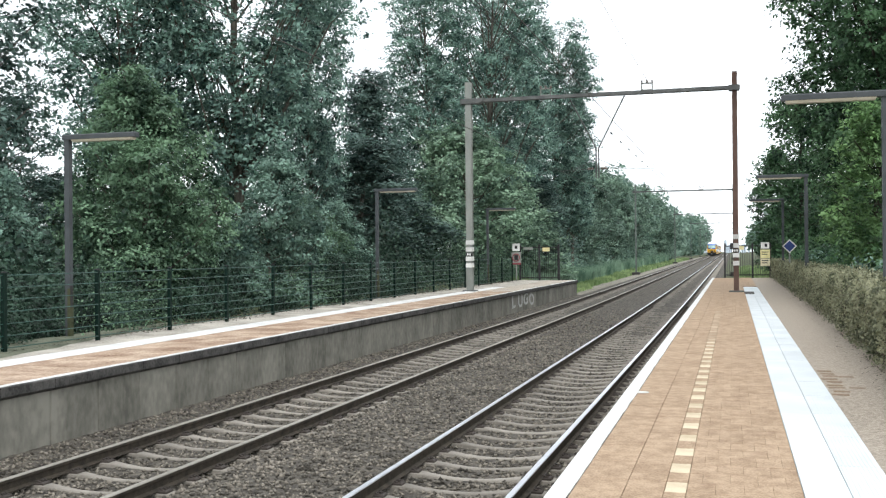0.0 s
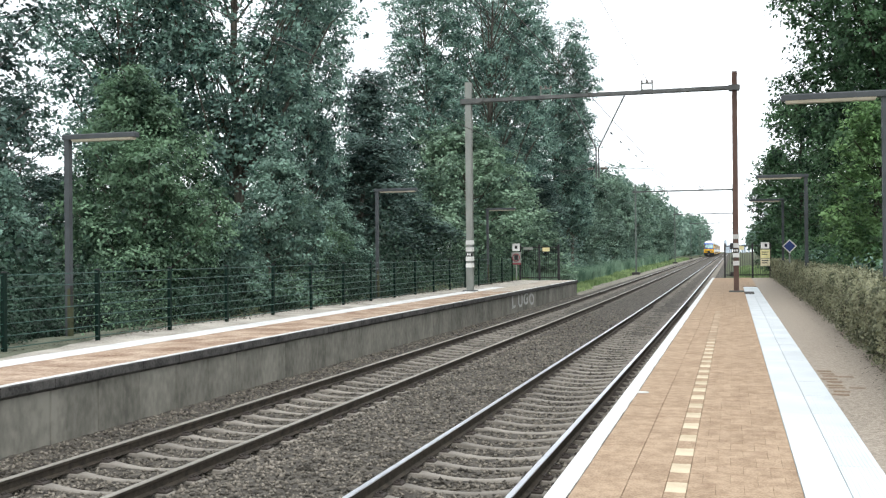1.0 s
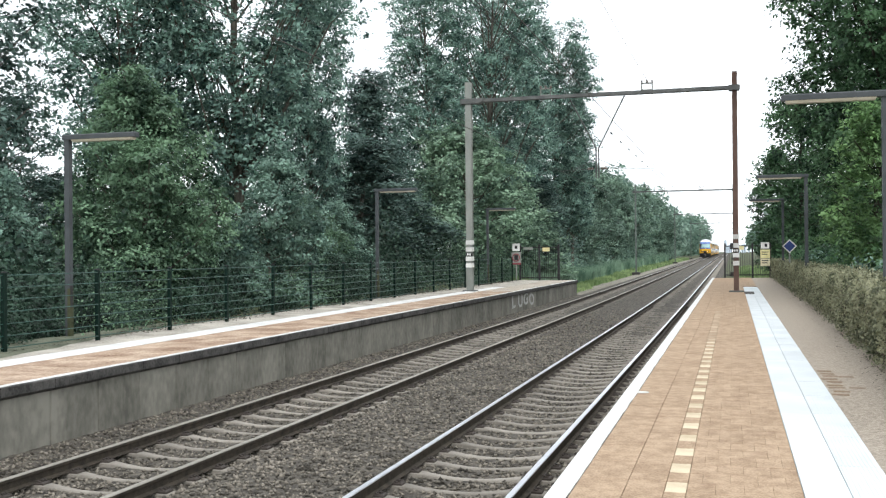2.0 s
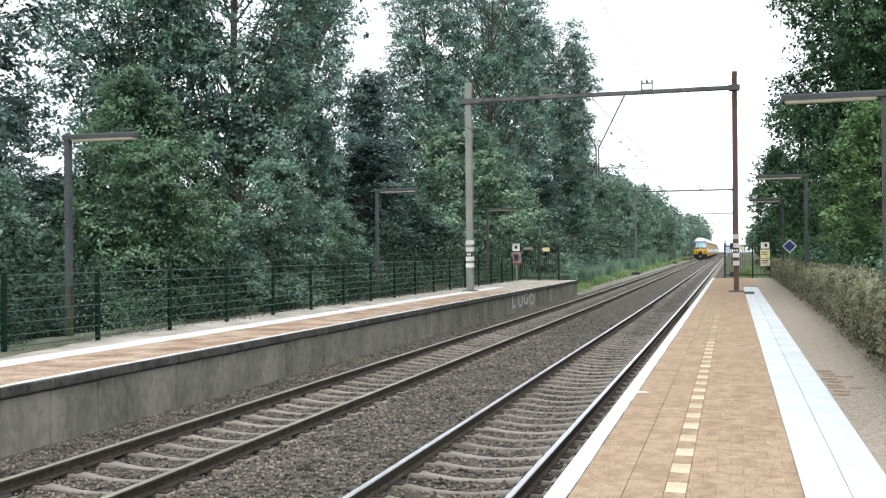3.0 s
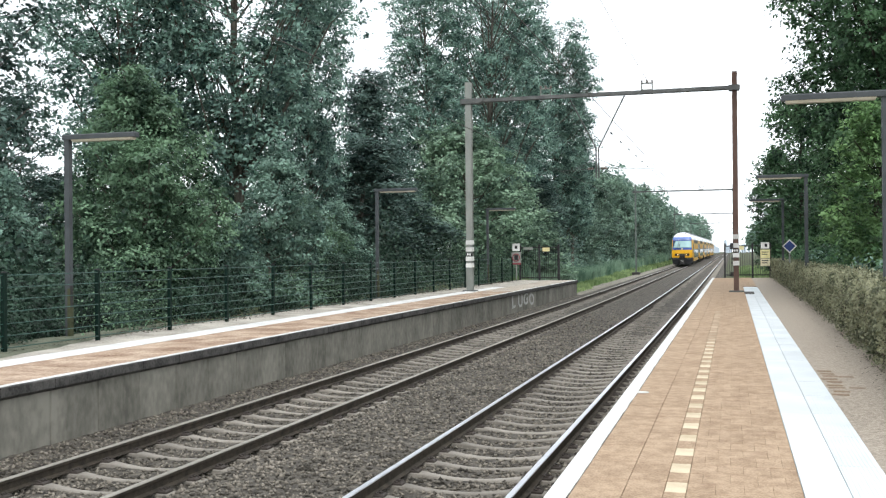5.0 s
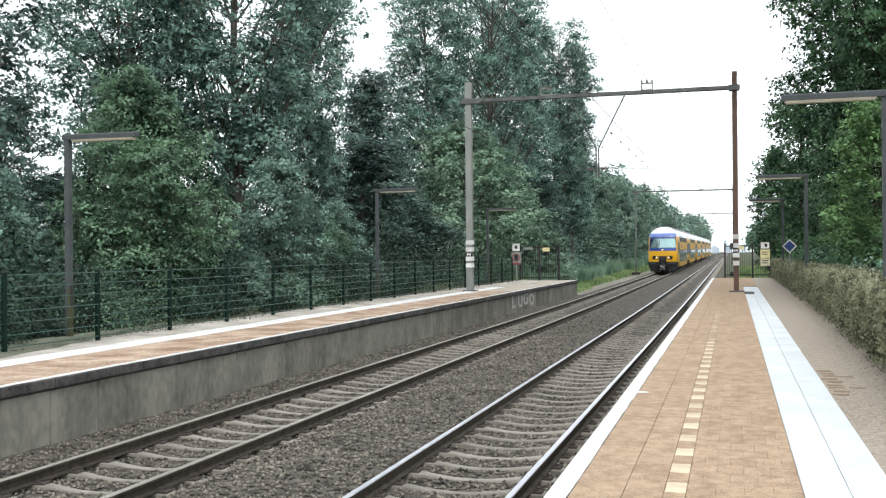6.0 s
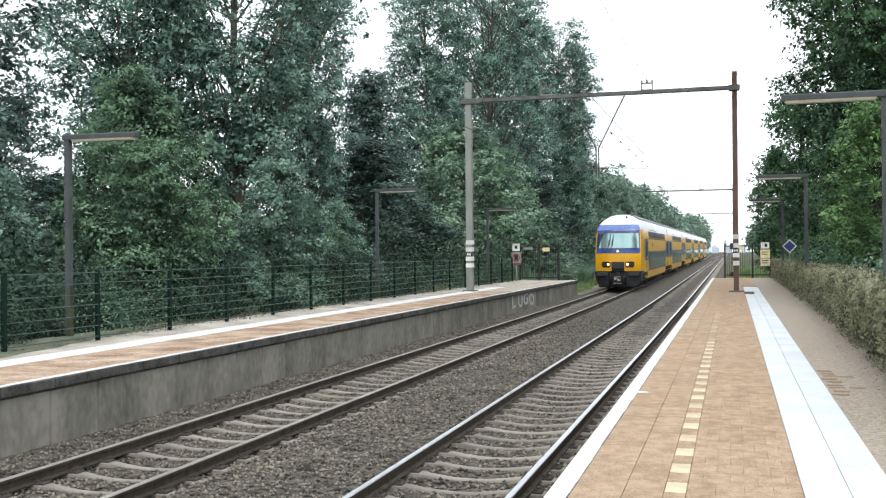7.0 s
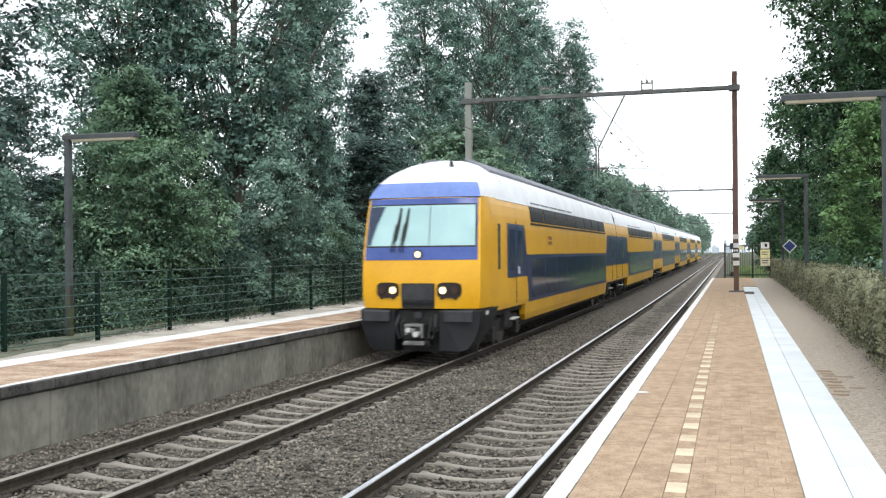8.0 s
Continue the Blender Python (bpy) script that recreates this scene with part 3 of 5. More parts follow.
def platform_lamps():
    for y in (-1.0, 16.1, 33.1, 49.6):
        lamp("platform_lamp", "dark grey platform lamp with a flat arm behind the fence", -12.0, y, 1)
    for y in (-1.0, 16.25, 33.2, 48.4):
        lamp("platform_lamp", "dark grey platform lamp with a flat arm beside the hedge", 2.22, y, -1, 0.1)


# ---- overhead line ----
def h_beam(w, d, z0, z1, t=0.02):
    o = [(-w / 2, -d / 2), (w / 2, -d / 2), (w / 2, -d / 2 + t), (t / 2, -d / 2 + t), (t / 2, d / 2 - t), (w / 2, d / 2 - t), (w / 2, d / 2), (-w / 2, d / 2),
         (-w / 2, d / 2 - t), (-t / 2, d / 2 - t), (-t / 2, -d / 2 + t), (-w / 2, -d / 2 + t)]
    return Shape().prism(o, "z", z0, z1)


def gantry(y, foot, hanger=True, mast_l=M_MAST, mast_r=M_MASTR, xl=-10.28, slim=1.0, rise=0.0):
    g = thing("catenary_gantry", "steel portal gantry carrying the overhead line", "gantry", "catenary gantries", pose(0, y, 0))
    xr = 0.12
    ml = part("mast", h_beam(0.25 * slim, 0.26 * slim, foot, 9.28 + rise), mast_l, g, "galvanised grey mast")
    mr = part("mast", h_beam(0.19, 0.2, foot, 9.12 + rise), mast_r, g, "brown painted mast")
    ml.matrix_basis, mr.matrix_basis = pose(xl, 0, 0), pose(xr, 0, 0)
    for x in (xl, xr):
        part("base_plate", Shape().box(x - 0.27, x + 0.27, -0.22, 0.22, foot - 0.02, foot + 0.05, 0.01), M_BEAM, g)
        if foot < 0.7:
            part("footing", Shape().box(x - 0.4, x + 0.4, -0.4, 0.4, foot - 0.5, foot + 0.25, 0.03), M_COPING, g)
    # beam of two channels with lacing
    for d in (-0.11, 0.11):
        s = Shape().prism([(d - 0.03, 8.45 + rise), (d + 0.03, 8.45 + rise), (d + 0.03, 8.465 + rise), (d - 0.02, 8.465 + rise), (d - 0.02, 8.565 + rise), (d + 0.03, 8.565 + rise), (d + 0.03, 8.58 + rise), (d - 0.03, 8.58 + rise)], "x", xl - 0.3, xr + 0.2)
        part("beam_channel", s, M_BEAM, g)
    lace = Shape()
    n = 14
    for i in range(n):
        a = xl + (xr - xl) * i / n
        b = xl + (xr - xl) * (i + 1) / n
        lace.tube([(a, -0.11, 8.47 + rise), (b, 0.11, 8.47 + rise)], 0.016, 4)
        lace.tube([(a, 0.11, 8.56 + rise), (b, -0.11, 8.56 + rise)], 0.016, 4)
    part("lacing", lace, M_BEAM, g)
    for x, w in ((xl, 0.55), (xr, 0.38)):
        part("corner_bracket", Shape().prism([(x - w * 0.55, 8.40 + rise), (x + w * 0.9 * (1 if x < -5 else 0.5), 8.40 + rise), (x + w * (1.3 if x < -5 else 0.5), 8.60 + rise), (x - w * 0.55, 8.60 + rise)], "y", -0.19, 0.19), M_BEAM, g)
    for x in (-7.1, -3.13):
        part("feeder_bracket", Shape().tube([(x - 0.2, 0, 8.58 + rise), (x - 0.2, 0, 8.88 + rise)], 0.028, 5).tube([(x + 0.2, 0, 8.58 + rise), (x + 0.2, 0, 8.88 + rise)], 0.028, 5)
             .tube([(x - 0.22, 0, 8.6 + rise), (x + 0.22, 0, 8.6 + rise)], 0.03, 5)
             .tube([(x - 0.22, 0, 8.86 + rise), (x + 0.22, 0, 8.86 + rise)], 0.03, 5), M_MAST, g, "galvanised feeder bracket")
        for dx in (-0.2, 0, 0.2):
            s = Shape()
            for k in range(3):
                s.tube([(x + dx, 0, 8.86 + rise + k * 0.045), (x + dx, 0, 8.89 + rise + k * 0.045)], [0.055, 0.03], 8)
            part("insulator", s, M_CERAMIC, g)
    if hanger:
        part("hanger_leg", Shape().tube([(-4.0, 0, 8.42 + rise), (-5.02, 0, 6.42)], 0.03, 6), M_BEAM, g)
        part("hanger_leg", Shape().tube([(-6.15, 0, 8.42 + rise), (-5.12, 0, 6.42)], 0.03, 6), M_BEAM, g)
        part("hanger_post", Shape().tube([(-5.12, 0, 6.45), (-5.12, 0, 5.25)], 0.03, 6).tube([(-5.02, 0, 6.45), (-5.02, 0, 5.25)], 0.03, 6), M_BEAM, g)
        for to, cx in ((1, -2.82), (-1, -6.59)):
            part("steady_arm", Shape().tube([(-5.07, 0, 5.62), (cx, 0, 5.55)], 0.010, 5).tube([(-5.07, 0, 6.0), (-5.07 + to * 0.9, 0, 5.6)], 0.010, 5), M_BEAM, g)
            s = Shape()
            for k in range(5):
                s.tube([(-5.07 + to * (0.15 + k * 0.05), 0, 5.615), (-5.07 + to * (0.185 + k * 0.05), 0, 5.615)], [0.06, 0.035], 8)
            part("insulator", s, M_CERAMIC, g)
    return g


def mast_bands(g):
    """White and black number plates round the two masts that stand on the platforms."""
    for x, w, zs in ((-10.28, 0.28, (1.75, 2.02, 2.40, 2.68)), (0.12, 0.235, (1.78, 2.08, 2.45, 2.78))):
        for z in zs:
            part("white_band", Shape().box(x - w / 2, x + w / 2, -0.15, 0.15, z, z + 0.17, 0.0), M_WHITE, g, "white painted band")
        part("number_plate", Shape().box(x - w / 2, x + w / 2, -0.16, -0.152, zs[1] + 0.19, zs[1] + 0.33), M_BLACK, g, "dark plate with pale bars")
        for k in range(2):
            part("plate_bar", Shape().box(x - 0.09 + k * 0.1, x - 0.02 + k * 0.1, -0.165, -0.1605, zs[1] + 0.22, zs[1] + 0.30), M_WHITE, g)


def overhead_line():
    first = gantry(39.4, ZP)
    mast_bands(first)
    for y in (108.5, 184.0, 256.0, 330.0, 405.0, 480.0):
        gantry(y, grade(y) - 0.35, hanger=False, mast_l=M_FARMAST, mast_r=M_FARMAST, xl=-9.95, slim=0.62, rise=min(0.0035 * (y - 40), 0.9))
    ys = [-30.0, 39.4, 108.5, 184.0, 256.0, 330.0]
    for cx, label in ((RAIL_X["near"], "overhead contact line above the nearer track"), (RAIL_X["far"], "overhead contact line above the far track")):
        for a, b in zip(ys[:-1], ys[1:]):
            o = thing("overhead_wires", label, "overhead line", "catenary spans", pose(cx, 0, 0))
            part("contact_wire", Shape().tube([(0, a, 5.59), (0, b, 5.59)], 0.008, 5), M_COPPER, o)
            pts = []
            for k in range(13):
                u = k / 12
                pts.append((0, a + (b - a) * u, 6.9 - 3.4 * u * (1 - u)))
            part("messenger_wire", Shape().tube(pts, 0.004, 5), M_COPPER, o)
            for k in range(1, 12, 2):
                part("dropper", Shape().tube([(0, pts[k][1], 5.5), (0, pts[k][1], pts[k][2])], 0.002, 4), M_COPPER, o)
    c = thing("stay_cable", "thin dark stay cable with small clamps between two gantries", "cable", m=pose(-4.7, 0, 0))
    part("cable", Shape().tube([(0, 39.4, 7.15), (0, 62, 7.3), (0, 85, 7.65), (0, 108.5, 8.45)], 0.008, 5), M_COPPER, c)
    for k in range(14):
        y = 41 + k * 3.6
        z = float(np.interp(y, [39.4, 62, 85, 108.5], [7.15, 7.3, 7.65, 8.45]))
        part("clamp", Shape().tube([(0, y - 0.14, z), (0, y + 0.14, z)], 0.035, 6), M_BLACK, c)
    for cx in (-5.84, -5.95):
        pts = [(cx, -30 + 69.4 * k / 16, 8.62 - 1.5 * (k / 16) * (1 - k / 16)) for k in range(17)]
        single("power_cable", Shape().tube(pts, 0.013, 5), M_BLACK, "black power cable ending on the gantry beam", "cable", "power cables")
    for cx in (-7.1, -3.13):
        for a, b in zip(ys[:-1], ys[1:]):
            pts = [(cx, a + (b - a) * k / 12, 8.98 - 2.0 * (k / 12) * (1 - k / 12)) for k in range(13)]
            single("feeder_wire", Shape().tube(pts, 0.006, 5), M_COPPER, "thin dark feeder cable above the gantry beam", "cable", "feeder cables")


# ---- signs ----
M_YELLOW_SIGN = material("sign_yellow", (0.66, 0.59, 0.28), (0.80, 0.74, 0.42), 0.5, bump=0.0)
M_CREAM_SIGN = material("sign_cream", (0.60, 0.54, 0.36), (0.74, 0.68, 0.5), 0.5, bump=0.0)
M_RED_SIGN = material("sign_red", (0.20, 0.04, 0.05), (0.30, 0.08, 0.09), 0.5, bump=0.0)
M_BLUE_SIGN = material("sign_blue", (0.02, 0.045, 0.17), (0.04, 0.075, 0.24), 0.4, bump=0.0)
M_GRAFFITI = material("pale_spray_paint", (0.36, 0.36, 0.34), (0.55, 0.55, 0.52), 0.8, fine=30, bump=0.1)


def plate(x0, x1, z0, z1, y=0.0, t=0.02):
    return Shape().box(x0, x1, y - t, y, z0, z1)


def signs():
    s = thing("warning_sign", "white and red warning signs on a thin grey post", "sign", m=pose(-11.25, 53.0, ZP))
    part("post", Shape().tube([(0, 0.03, -0.2), (0, 0.03, 2.06)], 0.035, 8), M_MAST, s)
    part("upper_plate", plate(-0.2, 0.2, 1.66, 2.06), M_WHITE, s)
    part("symbol", plate(-0.07, 0.07, 1.77, 1.95, -0.021, 0.004), M_BLACK, s)
    part("lower_plate", plate(-0.26, 0.26, 0.92, 1.60), M_MAST, s, "dull grey sign plate")
    ring = Shape()
    outer = [(0.19 * math.cos(a), -0.026, 1.30 + 0.19 * math.sin(a)) for a in np.linspace(0, 2 * math.pi, 25)]
    part("red_ring", ring.tube(outer, 0.03, 5), M_RED_SIGN, s, "red prohibition ring")
    part("dark_figure", plate(-0.10, 0.10, 1.17, 1.43, -0.021, 0.006), M_BLACK, s)
    part("red_strip", plate(-0.26, 0.26, 0.92, 1.02, -0.021, 0.004), M_RED_SIGN, s)
    n = thing("grey_sign", "small pale grey sign on the end gate", "sign", m=pose(-11.05, 55.3, ZP))
    part("plate", plate(-0.26, 0.26, 1.72, 1.86), M_MAST, n)
    part("bracket", Shape().box(-0.02, 0.02, 0, 0.17, 1.6, 1.8), M_BLACK, n)
    v = thing("yellow_sign", "small pale yellow sign on the end gate", "sign", m=pose(-10.03, 55.3, ZP))
    part("plate", plate(-0.2, 0.2, 1.62, 1.84), M_YELLOW_SIGN, v)
    part("bracket", Shape().box(-0.02, 0.02, 0, 0.17, 1.5, 1.75), M_BLACK, v)
    d = thing("diamond_sign", "blue diamond railway sign with a white border on a post", "sign", m=pose(2.17, 42.0, ZP))
    r = 0.28
    z = 1.72
    part("post", Shape().tube([(0, 0.04, -0.2), (0, 0.04, z)], 0.03, 8), M_MAST, d)
    part("border", Shape().prism([(0, z - r), (r, z), (0, z + r), (-r, z)], "y", -0.02, 0.0), M_WHITE, d, "white border")
    q = 0.222
    part("panel", Shape().prism([(0, z - q), (q, z), (0, z + q), (-q, z)], "y", -0.026, -0.0205), M_BLUE_SIGN, d, "blue enamel panel")
    w = thing("notice_board", "cream notice panels with dark bars on the end gate", "sign", m=pose(1.85, 61.3, ZP))
    part("upper_plate", plate(-0.27, 0.2, 1.68, 2.05), M_WHITE, w)
    part("symbol", plate(-0.06, 0.08, 1.78, 1.96, -0.021, 0.004), M_BLACK, w)
    part("panel", plate(-0.3, 0.24, 1.12, 1.62), M_YELLOW_SIGN, w)
    part("panel", plate(-0.3, 0.24, 0.66, 1.09), M_CREAM_SIGN, w)
    for k, zz in enumerate((1.45, 1.32, 0.95, 0.82)):
        part("text_bar", plate(-0.22, 0.14 - 0.05 * (k % 2), zz, zz + 0.05, -0.021, 0.003), M_BLACK, w)
    part("bracket", Shape().box(-0.02, 0.02, 0, 0.1, 0.7, 2.0), M_BLACK, w)
    y = thing("small_yellow_sign", "small yellow-green plate on the gate bars", "sign", m=pose(0.5, 61.32, ZP))
    part("plate", plate(-0.13, 0.13, 1.62, 1.84), M_YELLOW_SIGN, y)
    part("bracket", Shape().box(-0.02, 0.02, 0, 0.08, 1.65, 1.8), M_BLACK, y)
    c = thing("post_box", "small black box with pale labels on the mast", "box", m=pose(0.12, 39.2, ZP))
    part("case", Shape().box(-0.22, -0.10, -0.06, 0.06, 1.62, 1.85, 0.01), M_BLACK, c)
    # spray paint on the platform wall
    g = thing("graffiti", "pale grey spray-painted letters LUGO on the concrete wall", "graffiti", m=pose(EDGE_L - 0.066, 38.7, 0))
    for k, ch in enumerate("LUGO"):
        cu = bpy.data.curves.new("letter", "FONT")
        cu.body, cu.size, cu.extrude, cu.offset = ch, 0.52, 0.002, 0.016
        tmp = new("letter_source", cu)
        me = bpy.data.meshes.new_from_object(tmp.evaluated_get(bpy.context.evaluated_depsgraph_get()))
        bpy.data.objects.remove(tmp)
        me.materials.clear()
        me.materials.append(M_GRAFFITI)
        o = part("letter", me, M_GRAFFITI, g)
        o.matrix_basis = pose(0.004, k * 1.15, 0.12 + 0.03 * (k % 2)) @ pose(0, 0, 0, 90, 0, 90) @ pose(0, 0, 0, 0, 0, (4, -3, 5, -6)[k]) @ Matrix.Diagonal((2.6, 1.3, 1, 1))


# ---- plants ----
def grow(seed, h, r, base, lobes, lobe_r, leaf, trunk_r, rise=0.6, lean=0.0, top_taper=1.0, cover=0.85, foot=0.55, core=0.3):
    """Trunk, limbs and leaves of one tree: each limb ends in a rounded bough whose shell is made of leafy sprays."""
    rng = np.random.default_rng(seed)
    trunk, limb_list, out = Shape(), [], []
    spine = []
    for k in range(8):
        u = k / 7
        spine.append(Vector((lean * u + 0.25 * math.sin(u * 5 + seed), 0.25 * math.sin(u * 4 + 2 * seed), -0.5 + (h * 0.93 + 0.5) * u)))
    trunk.tube(spine, [trunk_r * (1 - 0.9 * (k / 7) ** 0.9) for k in range(8)], 9)

    def axis(u):
        k = min(int(u * 7), 6)
        return spine[k].lerp(spine[k + 1], u * 7 - k)
    for i in range(lobes):
        v = (i + rng.random()) / lobes
        u = base + (0.99 - base) * v
        az = i * 2.39996 + rng.normal(scale=0.35)
        env = r * (foot + (1 - foot) * v / 0.35 if v < 0.35 else 1 - 0.72 * top_taper * ((v - 0.35) / 0.65) ** 1.6)
        lr = lobe_r * rng.uniform(0.68, 1.28) * (1.0 - 0.25 * v)
        reach = max(env - lr * 0.8, 0.1) * (core + (1 - core) * rng.random() ** 0.55)
        side = Vector((math.cos(az), math.sin(az), 0))
        end = axis(u) + side * reach
        low = axis(max(u - reach * math.tan(rise) / h, base * rng.uniform(0.6, 1.0)))
        bend = low.lerp(end, 0.5) + Vector((rng.normal(scale=0.1), rng.normal(scale=0.1), -0.12 * reach))
        tip = end + side * lr * 0.5 + Vector((0, 0, lr * 0.5))
        limb_list.append(Shape().tube([low, bend, end, tip], [trunk_r * 0.36 * (1 - 0.6 * u), trunk_r * 0.24 * (1 - 0.5 * u), trunk_r * 0.12, 0.012], 5))
        sprays = max(8, int(cover * 4 * math.pi * lr * lr / (0.42 * leaf * leaf) / 14))
        d = rng.normal(size=(sprays, 3))
        d[:, 2] += 0.45
        d /= np.linalg.norm(d, axis=1)[:, None]
        wave = 0.16 * np.sin(d[:, 0] * 5 + i) * np.sin(d[:, 1] * 6 + 2 * i) + 0.12 * np.sin(d[:, 2] * 9 + 3 * i)
        rad = lr * (1 + wave + rng.normal(scale=0.10, size=sprays)) * np.where(rng.random(sprays) < 0.2, rng.uniform(0.4, 0.9, sprays), 1)
        centre = np.array(end) + d * rad[:, None] * np.array([1.05, 1.05, 0.85])
        idx = np.repeat(np.arange(sprays), rng.integers(7, 22, sprays))
        off = rng.normal(size=(len(idx), 3)) * (leaf * 1.05, leaf * 1.05, leaf * 0.6)
        pos = centre[idx] + off
        pos[:, 2] = np.maximum(pos[:, 2], 0.15)
        out.append(leaf_corners(rng, pos, leaf, d[idx] * 1.2, 1.1))
    return trunk, limb_list, np.concatenate(out)


def tree(name, label, mat, group, bark=None, **kw):
    bark = bark or M_BARK
    t = thing(name, label, "tree", group)
    trunk, limb_list, corners = grow(**kw)
    part("trunk", trunk, bark, t, smooth=True)
    for s in limb_list:
        part("limb", s, bark, t)
    part("crown", faces_mesh("crown", corners, 4, mat), mat, t)
    return t


def plant_copies(proto, places):
    """Places: x, y, height factor, width factor, turn. The first takes the prototype itself."""
    for i, (x, y, k, w, turn) in enumerate(places):
        m = pose(x, y, land(x, y) - 0.05, 0, 0, turn) @ Matrix.Diagonal((w, w, k, 1))
        if i == 0:
            proto.matrix_basis = m
        else:
            copy_thing(proto, m)


def trees():
    g1, g2, g3 = "poplars behind the fence", "broadleaf trees behind the fence", "trees behind the hedge"
    a = tree("poplar_tree", "tall grey-green poplar with a full crown and dark trunk", L_POPLAR, g1, seed=2, h=25, r=5.2, base=0.23, lobes=88, lobe_r=1.25,
             leaf=0.17, trunk_r=0.25, rise=1.05, top_taper=0.45, cover=0.48, foot=0.5)
    plant_copies(a, [(-19, 36.4, 1.0, 1.0, 0), (-16.6, 70, 1.05, 1.0, 310)])
    b = tree("poplar_tree", "tall grey-green poplar with upright leafy limbs", L_POPLAR, g1, seed=5, h=25, r=3.9, base=0.24, lobes=76, lobe_r=1.15,
             leaf=0.17, trunk_r=0.24, rise=0.95, top_taper=0.4, cover=0.64, foot=0.7)
    plant_copies(b, [(-23, 34.4, 0.9, 0.95, 30), (-15.0, 89, 1.08, 1.15, 240), (-19.2, 63, 1.0, 1.05, 120), (-19.2, 43.2, 0.95, 0.70, 75), (-17.2, 79, 1.1, 1.15, 190), (-13.9, 90, 0.98, 0.6, 40)])
    e = tree("poplar_tree", "dark poplar standing against the sky with loose limbs", L_DARK, g1, seed=8, h=15, r=2.5, base=0.27, lobes=34, lobe_r=0.8,
             leaf=0.15, trunk_r=0.2, rise=0.8, top_taper=0.3, cover=0.62)
    plant_copies(e, [(-20.2, 23.3, 1.0, 1.0, 0), (-24.2, 29.0, 0.55, 0.8, 140)])
    d = tree("dark_tree", "dark green tree with fine leaves between the poplars", L_DARK, g2, seed=9, h=12.5, r=2.7, base=0.1, lobes=46, lobe_r=0.95,
             leaf=0.16, trunk_r=0.2, rise=0.7, cover=0.72)
    plant_copies(d, [(-19.3, 51.5, 0.97, 1.2, 0), (-14.4, 74, 0.74, 1.1, 90), (-17.2, 46, 0.62, 1.05, 45), (-18.0, 52, 0.5, 1.15, 210), (-26, 34, 0.42, 1.2, 20), (-22.5, 41, 0.44, 1.1, 150)])
    m = tree("broadleaf_tree", "dense mid-green broadleaf tree reaching the ground", L_BROAD, g2, seed=12, h=6.9, r=2.75, base=0.08, lobes=50, lobe_r=0.80,
             leaf=0.105, trunk_r=0.14, rise=0.6, cover=0.72, foot=0.8, top_taper=1.1)
    plant_copies(m, [(-15.5, 23.6, 1.0, 0.95, 0), (-18, 28.5, 0.66, 1.0, 40), (-15.8, 34.5, 0.58, 0.9, 250), (-17.8, 54, 0.66, 1.1, 70), (-15.5, 66.8, 0.95, 1.2, 330)])
    t = tree("sage_tree", "light sage-green tree with a broad layered crown", L_SAGE, g2, seed=18, h=9.9, r=3.9, base=0.06, lobes=50, lobe_r=1.05,
             leaf=0.16, trunk_r=0.18, rise=0.55, cover=0.75, foot=0.85, top_taper=0.95)
    plant_copies(t, [(-16.2, 60, 1.08, 1.3, 0), (-15.2, 70, 0.75, 0.95, 140)])
    p = tree("pale_tree", "pale silvery-green broadleaf tree with loose clusters", L_SILVER, g2, seed=15, h=5.2, r=2.3, base=0.06, lobes=40, lobe_r=0.70,
             leaf=0.12, trunk_r=0.11, rise=0.5, cover=0.72, foot=0.8)
    plant_copies(p, [(-14.2, 29.4, 0.96, 0.95, 0), (-15.3, 37.5, 0.8, 0.9, 100), (-18.2, 21.6, 0.82, 0.85, 160)])
    f = tree("round_tree", "full green tree with a rounded crown beside the line", L_ROUND, g2, seed=21, h=13, r=5.2, base=0.08, lobes=52, lobe_r=1.6,
             leaf=0.24, trunk_r=0.3, rise=0.5, cover=0.68, foot=0.8, top_taper=1.1)
    plant_copies(f, [(-16.6, 121, 1.02, 1.0, 0), (-16.8, 146, 1.05, 1.05, 70), (-17.3, 172, 1.12, 1.05, 140), (-15.5, 101, 0.66, 0.7, 250), (-17.5, 205, 1.2, 1.1, 20), (-17.8, 240, 1.2, 1.2, 200)])
    o = tree("oak_tree", "large dark green oak overhanging the platform", L_RIGHT, g3, bark=M_BARKDARK, seed=31, h=17, r=4.7, base=0.29, lobes=70, lobe_r=1.25,
             leaf=0.125, trunk_r=0.3, rise=0.45, cover=0.82, foot=0.6, top_taper=0.35)
    plant_copies(o, [(4.95, 36.5, 1.1, 1.0, 0), (8.4, 33.5, 0.9, 0.85, 145)])
    q = tree("oak_tree", "dark green oak farther along the hedge", L_RIGHT, g3, bark=M_BARKDARK, seed=33, h=13.4, r=3.4, base=0.1, lobes=46, lobe_r=1.1,
             leaf=0.22, trunk_r=0.25, rise=0.5, cover=0.75, foot=0.75, top_taper=0.6)
    plant_copies(q, [(4.3, 66, 0.95, 0.92, 0), (6.0, 82, 0.85, 1.0, 100), (4.7, 105, 1.0, 1.15, 50), (6.0, 47, 0.62, 0.85, 210), (9.6, 50, 1.1, 1.3, 300)])
    r = tree("beech_tree", "fresh green broadleaf tree behind the clipped hedge", L_BEECH, g3, bark=M_BARKDARK, seed=37, h=7.2, r=2.0, base=0.22, lobes=34, lobe_r=0.62,
             leaf=0.12, trunk_r=0.14, rise=0.35, cover=0.7)
    plant_copies(r, [(4.0, 30.5, 0.86, 0.95, 0), (5.8, 54, 0.8, 1.0, 130), (6.0, 90, 1.0, 1.4, 230)])


